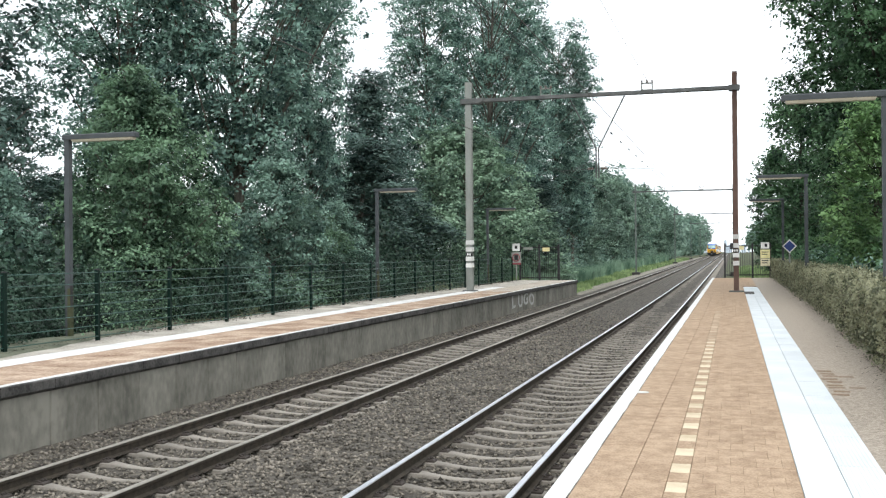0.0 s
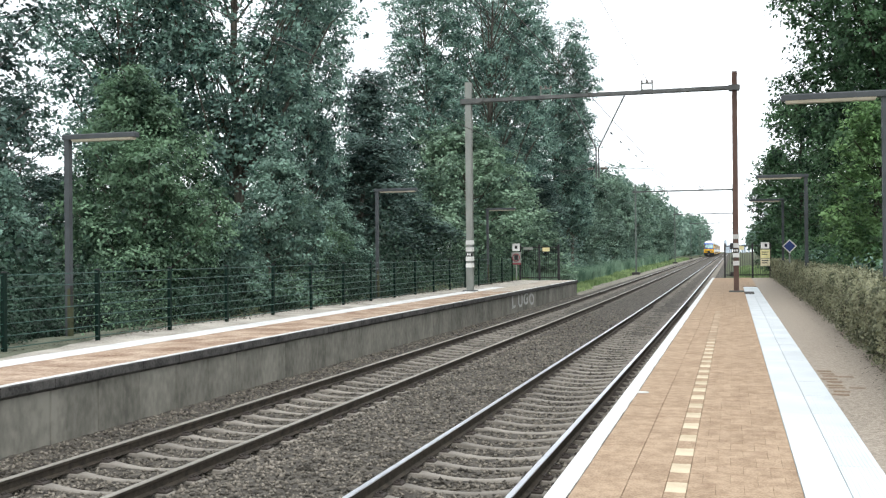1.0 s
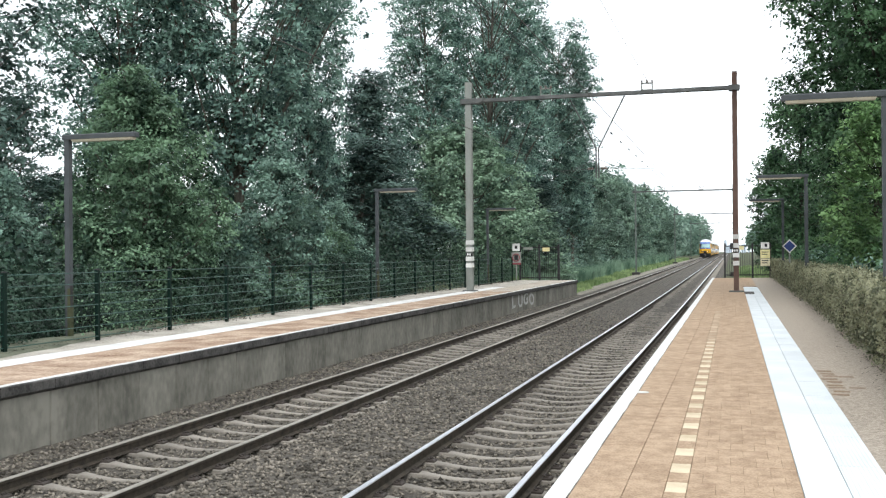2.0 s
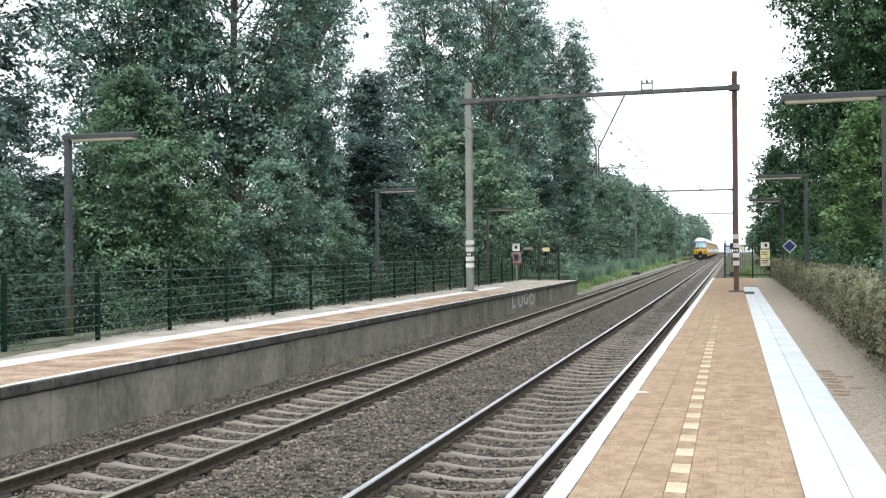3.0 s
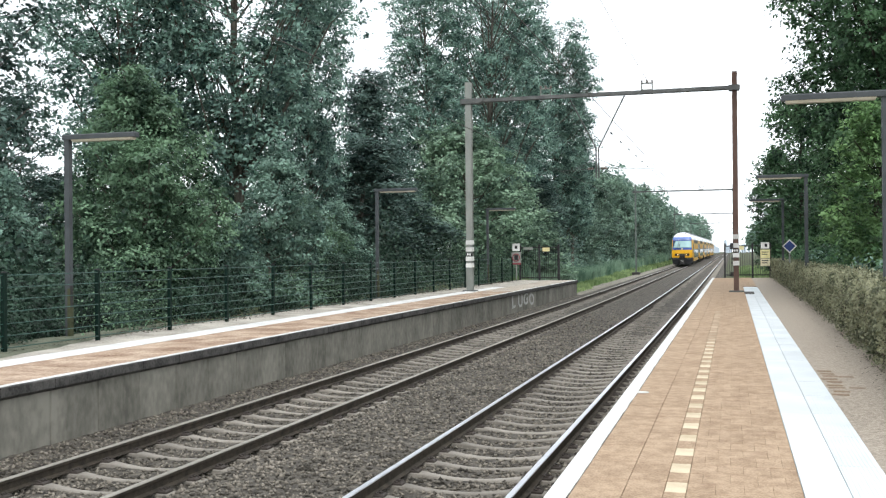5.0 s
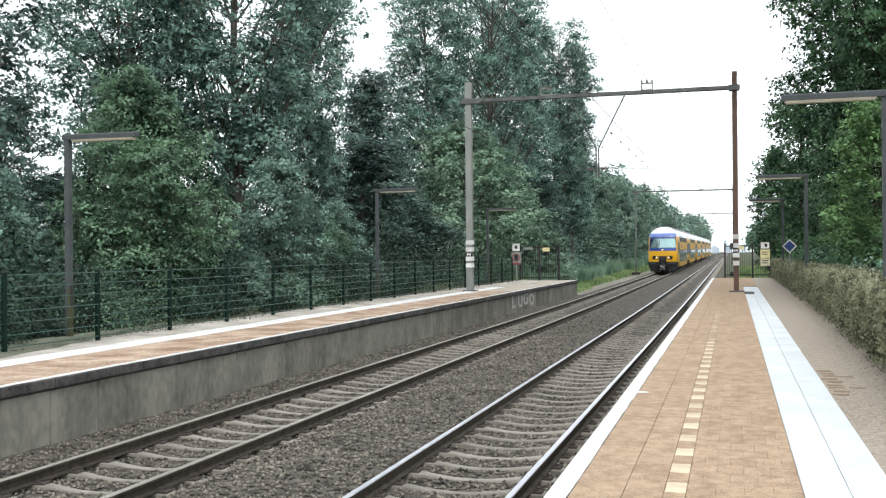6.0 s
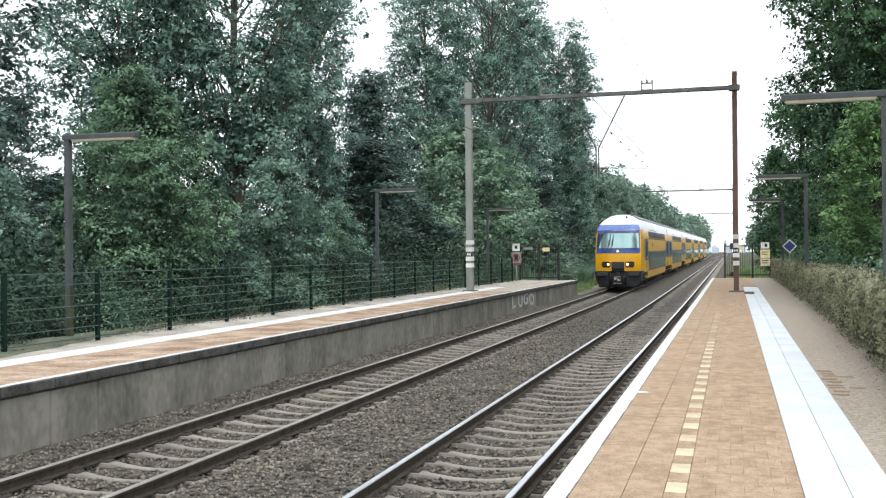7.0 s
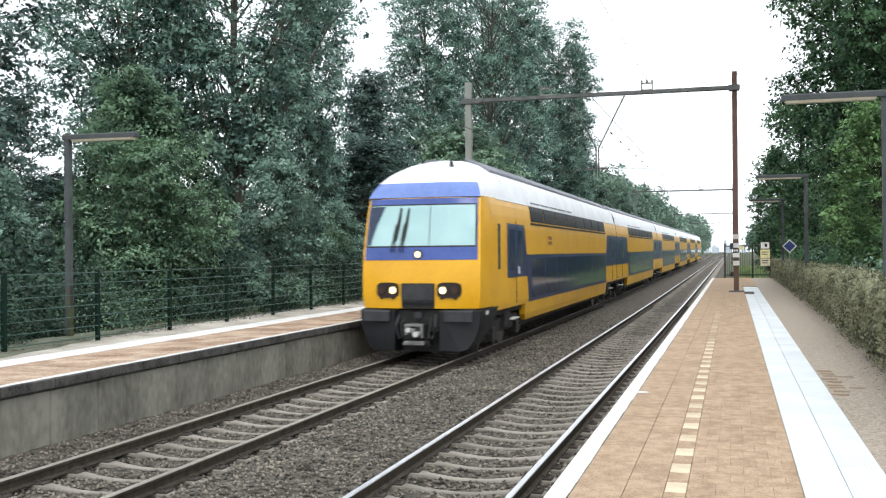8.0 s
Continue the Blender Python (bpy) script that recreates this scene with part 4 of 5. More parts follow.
def scatter(name, label, mat, category, seed, boxes, leaf, lift=0.5, open_by=1.2):
    """Leafy stuff: boxes of x0, x1, y0, y1, height, leaves, filled with low mounds."""
    rng = np.random.default_rng(seed)
    out = []
    for x0, x1, y0, y1, h, n in boxes:
        m = max(3, int((y1 - y0) * (x1 - x0) / open_by))
        cx, cy, ch = rng.uniform(x0, x1, m), rng.uniform(y0, y1, m), h * rng.uniform(0.45, 1.0, m)
        k = rng.integers(0, m, n)
        off = rng.normal(size=(n, 3))
        off /= np.linalg.norm(off, axis=1)[:, None]
        off[:, 2] = np.abs(off[:, 2])
        rr = rng.random(n) ** 0.3
        wid = min(1.2, h * 0.6)
        gz = np.array([land(a, b) for a, b in zip(cx, cy)])
        pos = np.stack([cx[k] + off[:, 0] * rr * wid, cy[k] + off[:, 1] * rr * wid * 1.2, gz[k] + ch[k] * np.abs(off[:, 2]) * rr], 1)
        out.append(leaf_corners(rng, pos, leaf * (1 + max(0, y0 - 40) / 60), off * 0.8, lift))
    return single(name, faces_mesh(name, np.concatenate(out), 4, mat), mat, label, category, kind="stuff")


def leaf_litter():
    """Dry leaves lying on the grit below the fence and at the foot of the hedge."""
    rng = np.random.default_rng(71)
    n = 4500
    y = 9 + 45 * rng.random(n) ** 1.5
    x = -11.05 - 0.95 * rng.random(n) ** 0.6 - 0.12 * np.sin(y * 1.7)
    pos = np.stack([x, y, np.full(n, ZP + 0.045)], 1)
    hy = 9 + 48 * rng.random(1000) ** 1.6
    hx = np.interp(hy, [13, 26, 51], [1.78, 2.0, 2.06]) - 0.30 * rng.random(1000) ** 2.6
    pos = np.concatenate([pos, np.stack([hx, hy, np.full(1000, ZP + 0.018)], 1)])
    sizes = np.concatenate([np.full(n, 0.05), np.full(1000, 0.03)])
    corners = leaf_corners(rng, pos, sizes, np.array([0, 0, 3.0]), 2.0)
    single("leaf_litter", faces_mesh("leaf_litter", corners, 4, M_TWIG), M_TWIG, "dry brown leaves and twigs on the grit and along the hedge", "litter", kind="stuff")


def far_woods(name, label, seed, rows, mat):
    """Distant tree belts: rows of x, depth, y0, y1, height at both ends, crowns."""
    rng = np.random.default_rng(seed)
    out = []
    for x, depth, y0, y1, ha, hb, n in rows:
        for i in range(n):
            u = (i + rng.random()) / n
            y = y0 + (y1 - y0) * u
            h = (ha + (hb - ha) * u) * rng.uniform(0.8, 1.05)
            r = h * rng.uniform(0.30, 0.42)
            cx = x + rng.uniform(-0.5, 0.5) * depth
            m = 800
            puff = rng.normal(size=(16, 3))
            puff /= np.linalg.norm(puff, axis=1)[:, None]
            puff *= rng.uniform(0.45, 0.85, (16, 1))
            k = rng.integers(0, 16, m)
            off = rng.normal(size=(m, 3))
            off /= np.linalg.norm(off, axis=1)[:, None]
            p = (puff[k] + off * 0.36 * rng.random((m, 1)) ** 0.25) * np.array([r, r, h * 0.48]) + np.array([cx, y, h * 0.5])
            p[:, 2] = np.maximum(p[:, 2], -0.3)
            out.append(leaf_corners(rng, p, 0.3 + 0.0022 * y, off * 1.2, 0.9))
    return single(name, faces_mesh(name, np.concatenate(out), 4, mat), mat, label, "woods", kind="stuff")


def blades(name, label, mat, seed, boxes, width=0.02):
    rng = np.random.default_rng(seed)
    out = []
    for x0, x1, y0, y1, h, n in boxes:
        x, y = rng.uniform(x0, x1, n), rng.uniform(y0, y1, n)
        z = np.array([land(a, b) for a, b in zip(x, y)]) - 0.05
        hh = h * rng.uniform(0.5, 1.15, n)
        az = rng.uniform(0, 2 * math.pi, n)
        w = (width * (1 + np.maximum(0, y - 20) / 60))
        lean = rng.normal(scale=0.15, size=(n, 2)) * hh[:, None]
        base = np.stack([x, y, z], 1)
        side = np.stack([np.cos(az) * w, np.sin(az) * w, np.zeros(n)], 1)
        mid = base + np.stack([lean[:, 0] * 0.35, lean[:, 1] * 0.35, hh * 0.6], 1)
        tip = base + np.stack([lean[:, 0], lean[:, 1], hh], 1)
        out.append(np.stack([base - side, base + side, mid + side * 0.7, tip, mid - side * 0.7], 1))
    return single(name, faces_mesh(name, np.concatenate(out), 5, mat), mat, label, "grass", kind="stuff")


def undergrowth():
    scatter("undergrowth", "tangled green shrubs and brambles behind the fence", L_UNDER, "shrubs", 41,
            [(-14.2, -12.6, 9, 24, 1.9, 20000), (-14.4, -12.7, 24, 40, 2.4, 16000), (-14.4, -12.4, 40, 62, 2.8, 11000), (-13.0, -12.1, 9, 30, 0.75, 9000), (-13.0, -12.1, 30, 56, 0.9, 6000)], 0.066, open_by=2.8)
    scatter("bramble_sprigs", "paler leafy sprigs standing out of the brambles", L_BROAD, "shrubs", 50,
            [(-12.9, -12.1, 9, 24, 1.7, 2600), (-13.1, -12.2, 24, 40, 2.2, 2600), (-13.3, -12.2, 40, 60, 2.6, 2500)], 0.055, open_by=2.6)
    scatter("dark_undergrowth", "leafy shrubs coloured dark for the shade of the trees", L_UNDER, "shrubs", 42,
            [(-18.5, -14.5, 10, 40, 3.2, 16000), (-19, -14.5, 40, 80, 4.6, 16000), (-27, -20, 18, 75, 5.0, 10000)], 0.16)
    scatter("hedge_shrubs", "leafy green shrubs behind the clipped hedge", L_RIGHT, "shrubs", 43,
            [(3.4, 5.6, 22, 46, 2.3, 12000), (3.4, 6, 46, 62, 2.8, 9000)], 0.13)
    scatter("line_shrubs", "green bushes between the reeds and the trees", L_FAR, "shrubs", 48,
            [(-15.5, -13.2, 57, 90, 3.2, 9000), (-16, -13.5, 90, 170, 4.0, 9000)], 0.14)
    scatter("pale_shrubs", "pale leafy bushes beside the clipped hedge", L_SILVER, "shrubs", 47, [(3.3, 4.6, 26, 36, 1.6, 3500), (3.4, 4.8, 40, 50, 2.0, 3000)], 0.13)
    scatter("shade_shrubs", "shrubs coloured dark for shade under the trees behind the hedge", L_UNDER, "shrubs", 44,
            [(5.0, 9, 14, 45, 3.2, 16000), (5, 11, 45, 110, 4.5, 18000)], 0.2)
    blades("fence_grass", "short dry grass at the foot of the fence", L_GRASS, 49, [(-12.3, -11.2, 9, 16, 0.12, 3500), (-12.3, -11.6, 16, 52, 0.12, 2000)], 0.005)
    blades("reeds", "tall pale green reeds beside the line", L_REED, 45, [(-14.0, -11.4, 57, 100, 1.25, 12000), (-15, -12.0, 100, 200, 1.5, 9000)], 0.016)
    blades("verge_grass", "bright green grass on the railway verge", L_GRASS, 46,
           [(-12.2, -9.6, 56, 72, 0.4, 4500), (-12.3, -10.35, 72, 110, 0.4, 7000), (-12.6, -10.4, 110, 260, 0.5, 5000), (0.2, 6, 62, 140, 0.5, 7000)], 0.016)
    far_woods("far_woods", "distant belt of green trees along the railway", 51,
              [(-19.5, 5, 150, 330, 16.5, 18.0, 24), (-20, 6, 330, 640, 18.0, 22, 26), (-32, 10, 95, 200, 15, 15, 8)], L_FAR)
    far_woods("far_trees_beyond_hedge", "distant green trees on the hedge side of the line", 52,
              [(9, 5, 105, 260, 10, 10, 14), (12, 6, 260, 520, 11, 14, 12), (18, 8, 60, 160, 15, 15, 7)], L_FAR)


def cess_path():
    s = Shape()
    rows = []
    for y in list(np.arange(57, 120, 1.5)) + [130, 150, 180, 220, 280, 360]:
        w = 0.12 * noise.noise((0, y * 0.4, 7))
        rows.append([(-10.35 + w, y, grade(y) - 0.46), (-10.1 + w, y, grade(y) - 0.37), (-9.5, y, grade(y) - 0.36), (-9.05 + w, y, grade(y) - 0.44)])
    s.quadstrip(rows, closed=False)
    single("cess_path", s, M_CESS, "dull grey-brown gravel path between the ballast and the verge", "path", kind="structure")


def hedge():
    hd = thing("hedge", "clipped brownish-green beech hedge along the platform", "hedge", m=pose(0, 0, 0))
    ys = np.arange(9.0, 60.6, 0.8)
    rings = []
    for y in ys:
        x0 = float(np.interp(y, [13, 26, 51], [1.78, 2.0, 2.06])) + 0.13
        rings.append([(x0 + 0.05, y, 0.5), (x0 + 0.9, y, 0.5), (x0 + 0.9, y, 1.70), (x0, y, 1.70)])
    # Solid core in twig brown, added to block light through the leaves.
    part("light_block_core", Shape().quadstrip(rings), M_TWIG, hd, "solid brown core blocking light through the hedge")
    rng = np.random.default_rng(61)
    out = []
    n = 46000
    y = 9 + 51.5 * rng.random(n) ** 1.9
    x0 = np.interp(y, [13, 26, 51], [1.78, 2.0, 2.06])
    wob = 0.03 * np.sin(y * 2.1) + 0.02 * np.sin(y * 5.3 + 1)
    face = rng.random(n) < 0.62
    zz = 0.80 + 1.02 * rng.random(n) ** 0.9
    px = np.where(face, x0 + wob + rng.normal(scale=0.045, size=n) + 0.05, x0 + rng.uniform(0, 1.1, n))
    pz = np.where(face, zz, 1.80 + 0.05 * np.sin(y * 1.3) + rng.normal(scale=0.05, size=n))
    pos = np.stack([px, y, pz], 1)
    outw = np.where(face[:, None], np.array([-0.8, 0, 0.1]), np.array([0, 0, 0.9]))
    part("leaves", faces_mesh("leaves", leaf_corners(rng, pos, 0.048, outw, 0.2), 4, L_HEDGE), L_HEDGE, hd)


def skyline():
    """Town blocks and masts at the far end of the line, paled in colour for haze."""
    haze = material("far_haze_grey", (0.46, 0.54, 0.64), (0.60, 0.67, 0.75), 0.9, scale=0.02, fine=0.2, bump=0.0)
    rng = random.Random(5)
    for k in range(12):
        x = -70 + k * 9 + rng.uniform(-3, 3)
        h = rng.uniform(8, 24)
        w = rng.uniform(1.5, 5)
        b = thing("town_building", "pale distant town building at the end of the line", "building", "distant buildings", pose(x, 1900 + rng.uniform(-60, 60), 0))
        part("walls", Shape().box(-w, w, -6, 6, -1, h, 0.4), haze, b)
        part("roof", Shape().prism([(-w, h), (w, h), (w * 0.4, h + rng.uniform(1, 5)), (-w * 0.4, h + 2)], "y", -6, 6), haze, b)


# ---- train ----
M_YELLOW = material("train_yellow", (0.70, 0.355, 0.008), (0.85, 0.455, 0.016), 0.3, scale=1.2, fine=14, bump=0.02, spec=0.5)
M_BLUE = material("train_blue", (0.008, 0.021, 0.082), (0.018, 0.040, 0.135), 0.3, scale=1.2, fine=14, bump=0.02, spec=0.5)
M_FACEBLUE = material("train_face_blue", (0.026, 0.06, 0.25), (0.05, 0.10, 0.37), 0.22, scale=1.2, fine=14, bump=0.02, spec=0.6)
# Brow blue is paled to carry the sky reflected on the slope.
M_ROOFBLUE = material("train_brow_blue_sky_sheen", (0.085, 0.16, 0.45), (0.15, 0.25, 0.60), 0.15, scale=1.2, fine=14, bump=0.02, spec=0.9)
M_ROOF = material("train_roof_white", (0.68, 0.71, 0.75), (0.86, 0.88, 0.91), 0.45, scale=1.0, fine=9, bump=0.03)
M_ROOFGREY = material("train_roof_grey", (0.12, 0.13, 0.16), (0.25, 0.26, 0.29), 0.6, scale=2, fine=20, bump=0.05)
M_GLASS = material("train_window_glass", (0.010, 0.022, 0.055), (0.035, 0.058, 0.115), 0.10, scale=0.8, fine=2, bump=0.0, spec=0.45)
M_GLASSUP = material("upper_window_glass", (0.006, 0.007, 0.01), (0.016, 0.018, 0.022), 0.35, scale=0.8, fine=2, bump=0.0, spec=0.03)
# Pale teal base adds a painted sky sheen to the glass's own reflection.
M_SCREEN = material("windscreen_sky_sheen", (0.30, 0.47, 0.47), (0.42, 0.60, 0.59), 0.05, 0.6, scale=0.8, fine=2, bump=0.0, spec=1.0)
M_SEAM = material("glass_seam", (0.10, 0.15, 0.15), (0.14, 0.2, 0.2), 0.3, bump=0.0)
M_UNDER = material("train_underframe", (0.010, 0.010, 0.010), (0.032, 0.030, 0.029), 0.75, scale=4, fine=30, bump=0.2)
M_PAD = material("train_valance_pad", (0.020, 0.021, 0.024), (0.05, 0.052, 0.057), 0.5, scale=3, fine=24, bump=0.08)
M_PLOUGH = material("train_valance_grey", (0.004, 0.0045, 0.006), (0.014, 0.015, 0.018), 0.5, scale=2, fine=20, bump=0.05)
M_STEEL = material("coupler_steel", (0.16, 0.16, 0.16), (0.34, 0.33, 0.32), 0.45, 0.6, scale=6, bump=0.1)
M_STEP = material("step_white", (0.5, 0.5, 0.48), (0.68, 0.68, 0.65), 0.6, bump=0.05)
M_HEADLAMP = glow("headlamp_lit", (1.0, 0.80, 0.45), 0.95)
M_HOUSING = material("lamp_housing_brown", (0.014, 0.009, 0.008), (0.035, 0.02, 0.014), 0.4, bump=0.0)
M_EMBLEM = material("emblem_brown", (0.22, 0.08, 0.03), (0.3, 0.12, 0.05), 0.5, bump=0.0)
M_LAMPOFF = material("headlamp_off", (0.045, 0.028, 0.022), (0.085, 0.05, 0.04), 0.15, 0.2, bump=0.0)

HALF = 1.39
SIDE = [(1.37, 1.00), (HALF, 1.12), (HALF, 2.95), (1.375, 3.2), (1.345, 3.45), (1.31, 3.60)]
ROOF = [(1.31, 3.60), (1.27, 3.84), (1.17, 4.08), (0.98, 4.30), (0.72, 4.47), (0.38, 4.58), (0.0, 4.62)]
LENGTH = 26.24
PITCH_COACH = 26.4


def side_x(z, lift=0.0):
    zs, xs = [p[1] for p in SIDE], [p[0] for p in SIDE]
    return float(np.interp(z, zs, xs)) + lift


def side_panel(sign, outline, lift):
    """A thin panel that follows the side of the coach; outline: (y, z) corners, in order, split into a fan of rows."""
    s = Shape()
    zs = sorted({round(p[1], 3) for p in outline} | {z for _, z in SIDE if min(p[1] for p in outline) < z < max(p[1] for p in outline)})
    rows = []
    for z in zs:
        hits = []
        for (ya, za), (yb, zb) in zip(outline, outline[1:] + outline[:1]):
            if za == zb:
                if abs(za - z) < 1e-6:
                    hits += [ya, yb]
            elif min(za, zb) - 1e-6 <= z <= max(za, zb) + 1e-6:
                hits.append(ya + (yb - ya) * (z - za) / (zb - za))
        rows.append((min(hits), max(hits), z))
    rings = []
    for a, b, z in rows:
        x = side_x(z) - 0.01
        o = side_x(z, lift)
        rings.append([(sign * x, a, z), (sign * o, a, z), (sign * o, b, z), (sign * x, b, z)])
    return s.quadstrip(rings)


def wheelset(parent, y):
    wheel = Shape()
    ring = []
    for x, r in ((-0.07, 0.40), (-0.065, 0.46), (0.05, 0.455), (0.06, 0.49), (0.075, 0.40)):
        ring.append([(x, r * math.cos(a), r * math.sin(a)) for a in np.linspace(0, 2 * math.pi, 20, endpoint=False)])
    wheel.quadstrip(ring)
    for sx in (-1, 1):
        w = part("wheel", wheel, M_STEEL, parent, "worn steel wheel")
        w.matrix_basis = pose(sx * 0.75, y, 0.46, 0, 0, 0 if sx < 0 else 180)
    part("axle", Shape().tube([(-1.05, y, 0.46), (1.05, y, 0.46)], 0.08, 8), M_UNDER, parent)


def bogie(car, y):
    b = part("bogie", Shape().box(-1.2, -0.95, y - 1.7, y + 1.7, 0.45, 0.78, 0.05).box(0.95, 1.2, y - 1.7, y + 1.7, 0.45, 0.78, 0.05).box(-1.2, 1.2, y - 0.35, y + 0.35, 0.5, 0.85, 0.04)
             .box(-1.28, -1.1, y - 1.5, y - 1.1, 0.3, 0.62, 0.04).box(1.1, 1.28, y - 1.5, y - 1.1, 0.3, 0.62, 0.04)
             .box(-1.28, -1.1, y + 1.1, y + 1.5, 0.3, 0.62, 0.04).box(1.1, 1.28, y + 1.1, y + 1.5, 0.3, 0.62, 0.04)
             .box(-1.3, -1.15, y - 0.3, y + 0.3, 0.55, 0.95, 0.05).box(1.15, 1.3, y - 0.3, y + 0.3, 0.55, 0.95, 0.05), M_UNDER, car)
    wheelset(b, y - 1.28)
    wheelset(b, y + 1.28)


def coach_common(car, front):
    """Body, roof, skirts, livery bands, windows, doors and bogies; front: where the straight body begins."""
    for sg in (-1, 1):
        wall = Shape()
        rings = [[(sg * x, y, z) for x, z in SIDE] for y in (front, 6, 12, 18, LENGTH)]
        wall.quadstrip(rings, closed=False)
        part("side_wall", wall, M_YELLOW, car)
        lo, hi = 5.0, 22.4
        sk = Shape().quadstrip([[(sg * 1.30, lo + 0.2, 0.56), (sg * 1.33, hi - 0.2, 0.56), (sg * 1.2, hi - 0.2, 0.56), (sg * 1.2, lo + 0.2, 0.56)],
                                [(sg * 1.345, lo, 0.72), (sg * 1.345, hi, 0.72), (sg * 1.2, hi, 0.72), (sg * 1.2, lo, 0.72)],
                                [(sg * 1.372, lo - 0.05, 1.02), (sg * 1.372, hi + 0.05, 1.02), (sg * 1.2, hi + 0.05, 1.02), (sg * 1.2, lo - 0.05, 1.02)]])
        part("skirt", sk, M_YELLOW, car)
        # blue window band of the lower deck and the doors at both ends
        part("blue_band", side_panel(sg, [(5.35, 1.03), (22.2, 1.03), (22.2, 2.28), (5.0, 2.28)], 0.006), M_BLUE, car, "dark blue livery band")
        doors = [(2.75, 4.75), (22.7, 26.23)] if front > 0.5 else [(0.03, 4.6), (22.7, 26.23)]
        for i, (a, b) in enumerate(doors):
            if i == 0:
                out = [(a, 1.72), (b + 0.35, 1.72), (b + 0.35, 2.2), (b, 3.04), (a, 3.04)]
            else:
                out = [(a - 0.5, 1.72), (b, 1.72), (b, 3.04), (a - 0.1, 3.04), (a - 0.5, 2.2)]
            part("door_panel", side_panel(sg, out, 0.009), M_BLUE, car, "dark blue upper door panel")
            mid = (a + b) / 2
            part("door_seam", side_panel(sg, [(mid - 0.015, 1.08), (mid + 0.015, 1.08), (mid + 0.015, 3.12), (mid - 0.015, 3.12)], 0.013), M_BLACK, car)
            for k in (-1, 1):
                c = mid + k * 0.46
                part("door_window", side_panel(sg, [(c - 0.3, 2.0), (c + 0.3, 2.0), (c + 0.3, 2.88), (c - 0.3, 2.88)], 0.014), M_GLASS, car, "dark door glass")
            part("door_step", Shape().box(min(sg * 1.2, sg * 1.42), max(sg * 1.2, sg * 1.375), mid - 0.4, mid + 0.4, 0.68, 0.71, 0.008), M_STEP, car, "pale step edge")
        # lower and upper deck windows
        n = 8
        for k in range(n):
            y0 = 5.75 + k * 2.03
            part("lower_window", side_panel(sg, [(y0, 1.14), (y0 + 1.96, 1.14), (y0 + 1.96, 2.18), (y0, 2.18)], 0.012), M_GLASS, car, "dark lower-deck window")
            part("upper_window", side_panel(sg, [(y0, 3.16), (y0 + 1.93, 3.16), (y0 + 1.93, 3.575), (y0, 3.575)], 0.012), M_GLASSUP, car, "dark upper-deck window")
        part("window_rail", side_panel(sg, [(5.7, 3.07), (22.0, 3.07), (22.0, 3.12), (5.7, 3.12)], 0.02), M_UNDER, car)
        part("gutter", side_panel(sg, [(front + 0.6, 3.578), (LENGTH, 3.578), (LENGTH, 3.598), (front + 0.6, 3.598)], 0.02), M_ROOF, car)
    full = [(1.31 * k / 10, 3.6 + 1.02 * crest(k / 10)) for k in range(-10, 11)]
    roof_start = front if front < 0.5 else 3.0
    part("roof", Shape().quadstrip([[(x, y, z) for x, z in full] for y in (roof_start, 9, 17, LENGTH)], closed=False), M_ROOF, car, "pale white-grey roof", smooth=True)
    rib = Shape()
    for sg in (-1, 1):
        rib.prism([(sg * 1.0, 4.26), (sg * 0.42, 4.56), (sg * 0.42, 4.63), (sg * 0.62, 4.56), (sg * 1.0, 4.33)], "y", 2.6 if front > 0.5 else 0.4, LENGTH - 0.4)
    part("roof_strip", rib, M_ROOFGREY, car, "dark grey roof strip")
    for y in (8.0, 13.0, 18.0, 23.0):
        part("roof_vent", Shape().box(-0.3, 0.3, y - 0.7, y + 0.7, 4.56, 4.69, 0.05), M_ROOFGREY, car)
    for sg in (-1, 1):
        for k in range(5):
            y0 = 6.2 + k * 1.5
            o = [(sg * 1.306, y0, 3.66), (sg * 1.306, y0 + 1.2, 3.66), (sg * 1.298, y0 + 1.2, 3.70), (sg * 1.298, y0, 3.70)]
            part("roof_grille", Shape().quadstrip([o, [(x - sg * 0.03, y, z) for x, y, z in o]]), M_ROOFGREY, car)
    ends = [(x, z) for x, z in SIDE] + [(x, z) for x, z in ROOF[1:-1]]
    outline = ends + [(0, 4.62)] + [(-x, z) for x, z in reversed(ends)]
    part("end_wall", Shape().prism([(x * 0.995, z - 0.004) for x, z in outline], "y", LENGTH - 0.06, LENGTH), M_UNDER, car)
    if front < 0.5:
        part("end_wall", Shape().prism([(x * 0.995, z - 0.004) for x, z in outline], "y", front, front + 0.06), M_UNDER, car)
    part("gangway", Shape().box(-0.6, 0.6, LENGTH, LENGTH + 0.15, 1.1, 3.2, 0.05), M_UNDER, car)
    part("underframe", Shape().box(-1.25, 1.25, front + 0.3, LENGTH - 0.1, 0.86, 1.04), M_UNDER, car)
    part("underfloor", Shape().box(-1.15, 1.15, 5.3, 22.2, 0.42, 0.88, 0.03), M_UNDER, car)
    bogie(car, 3.1)
    bogie(car, 23.4)


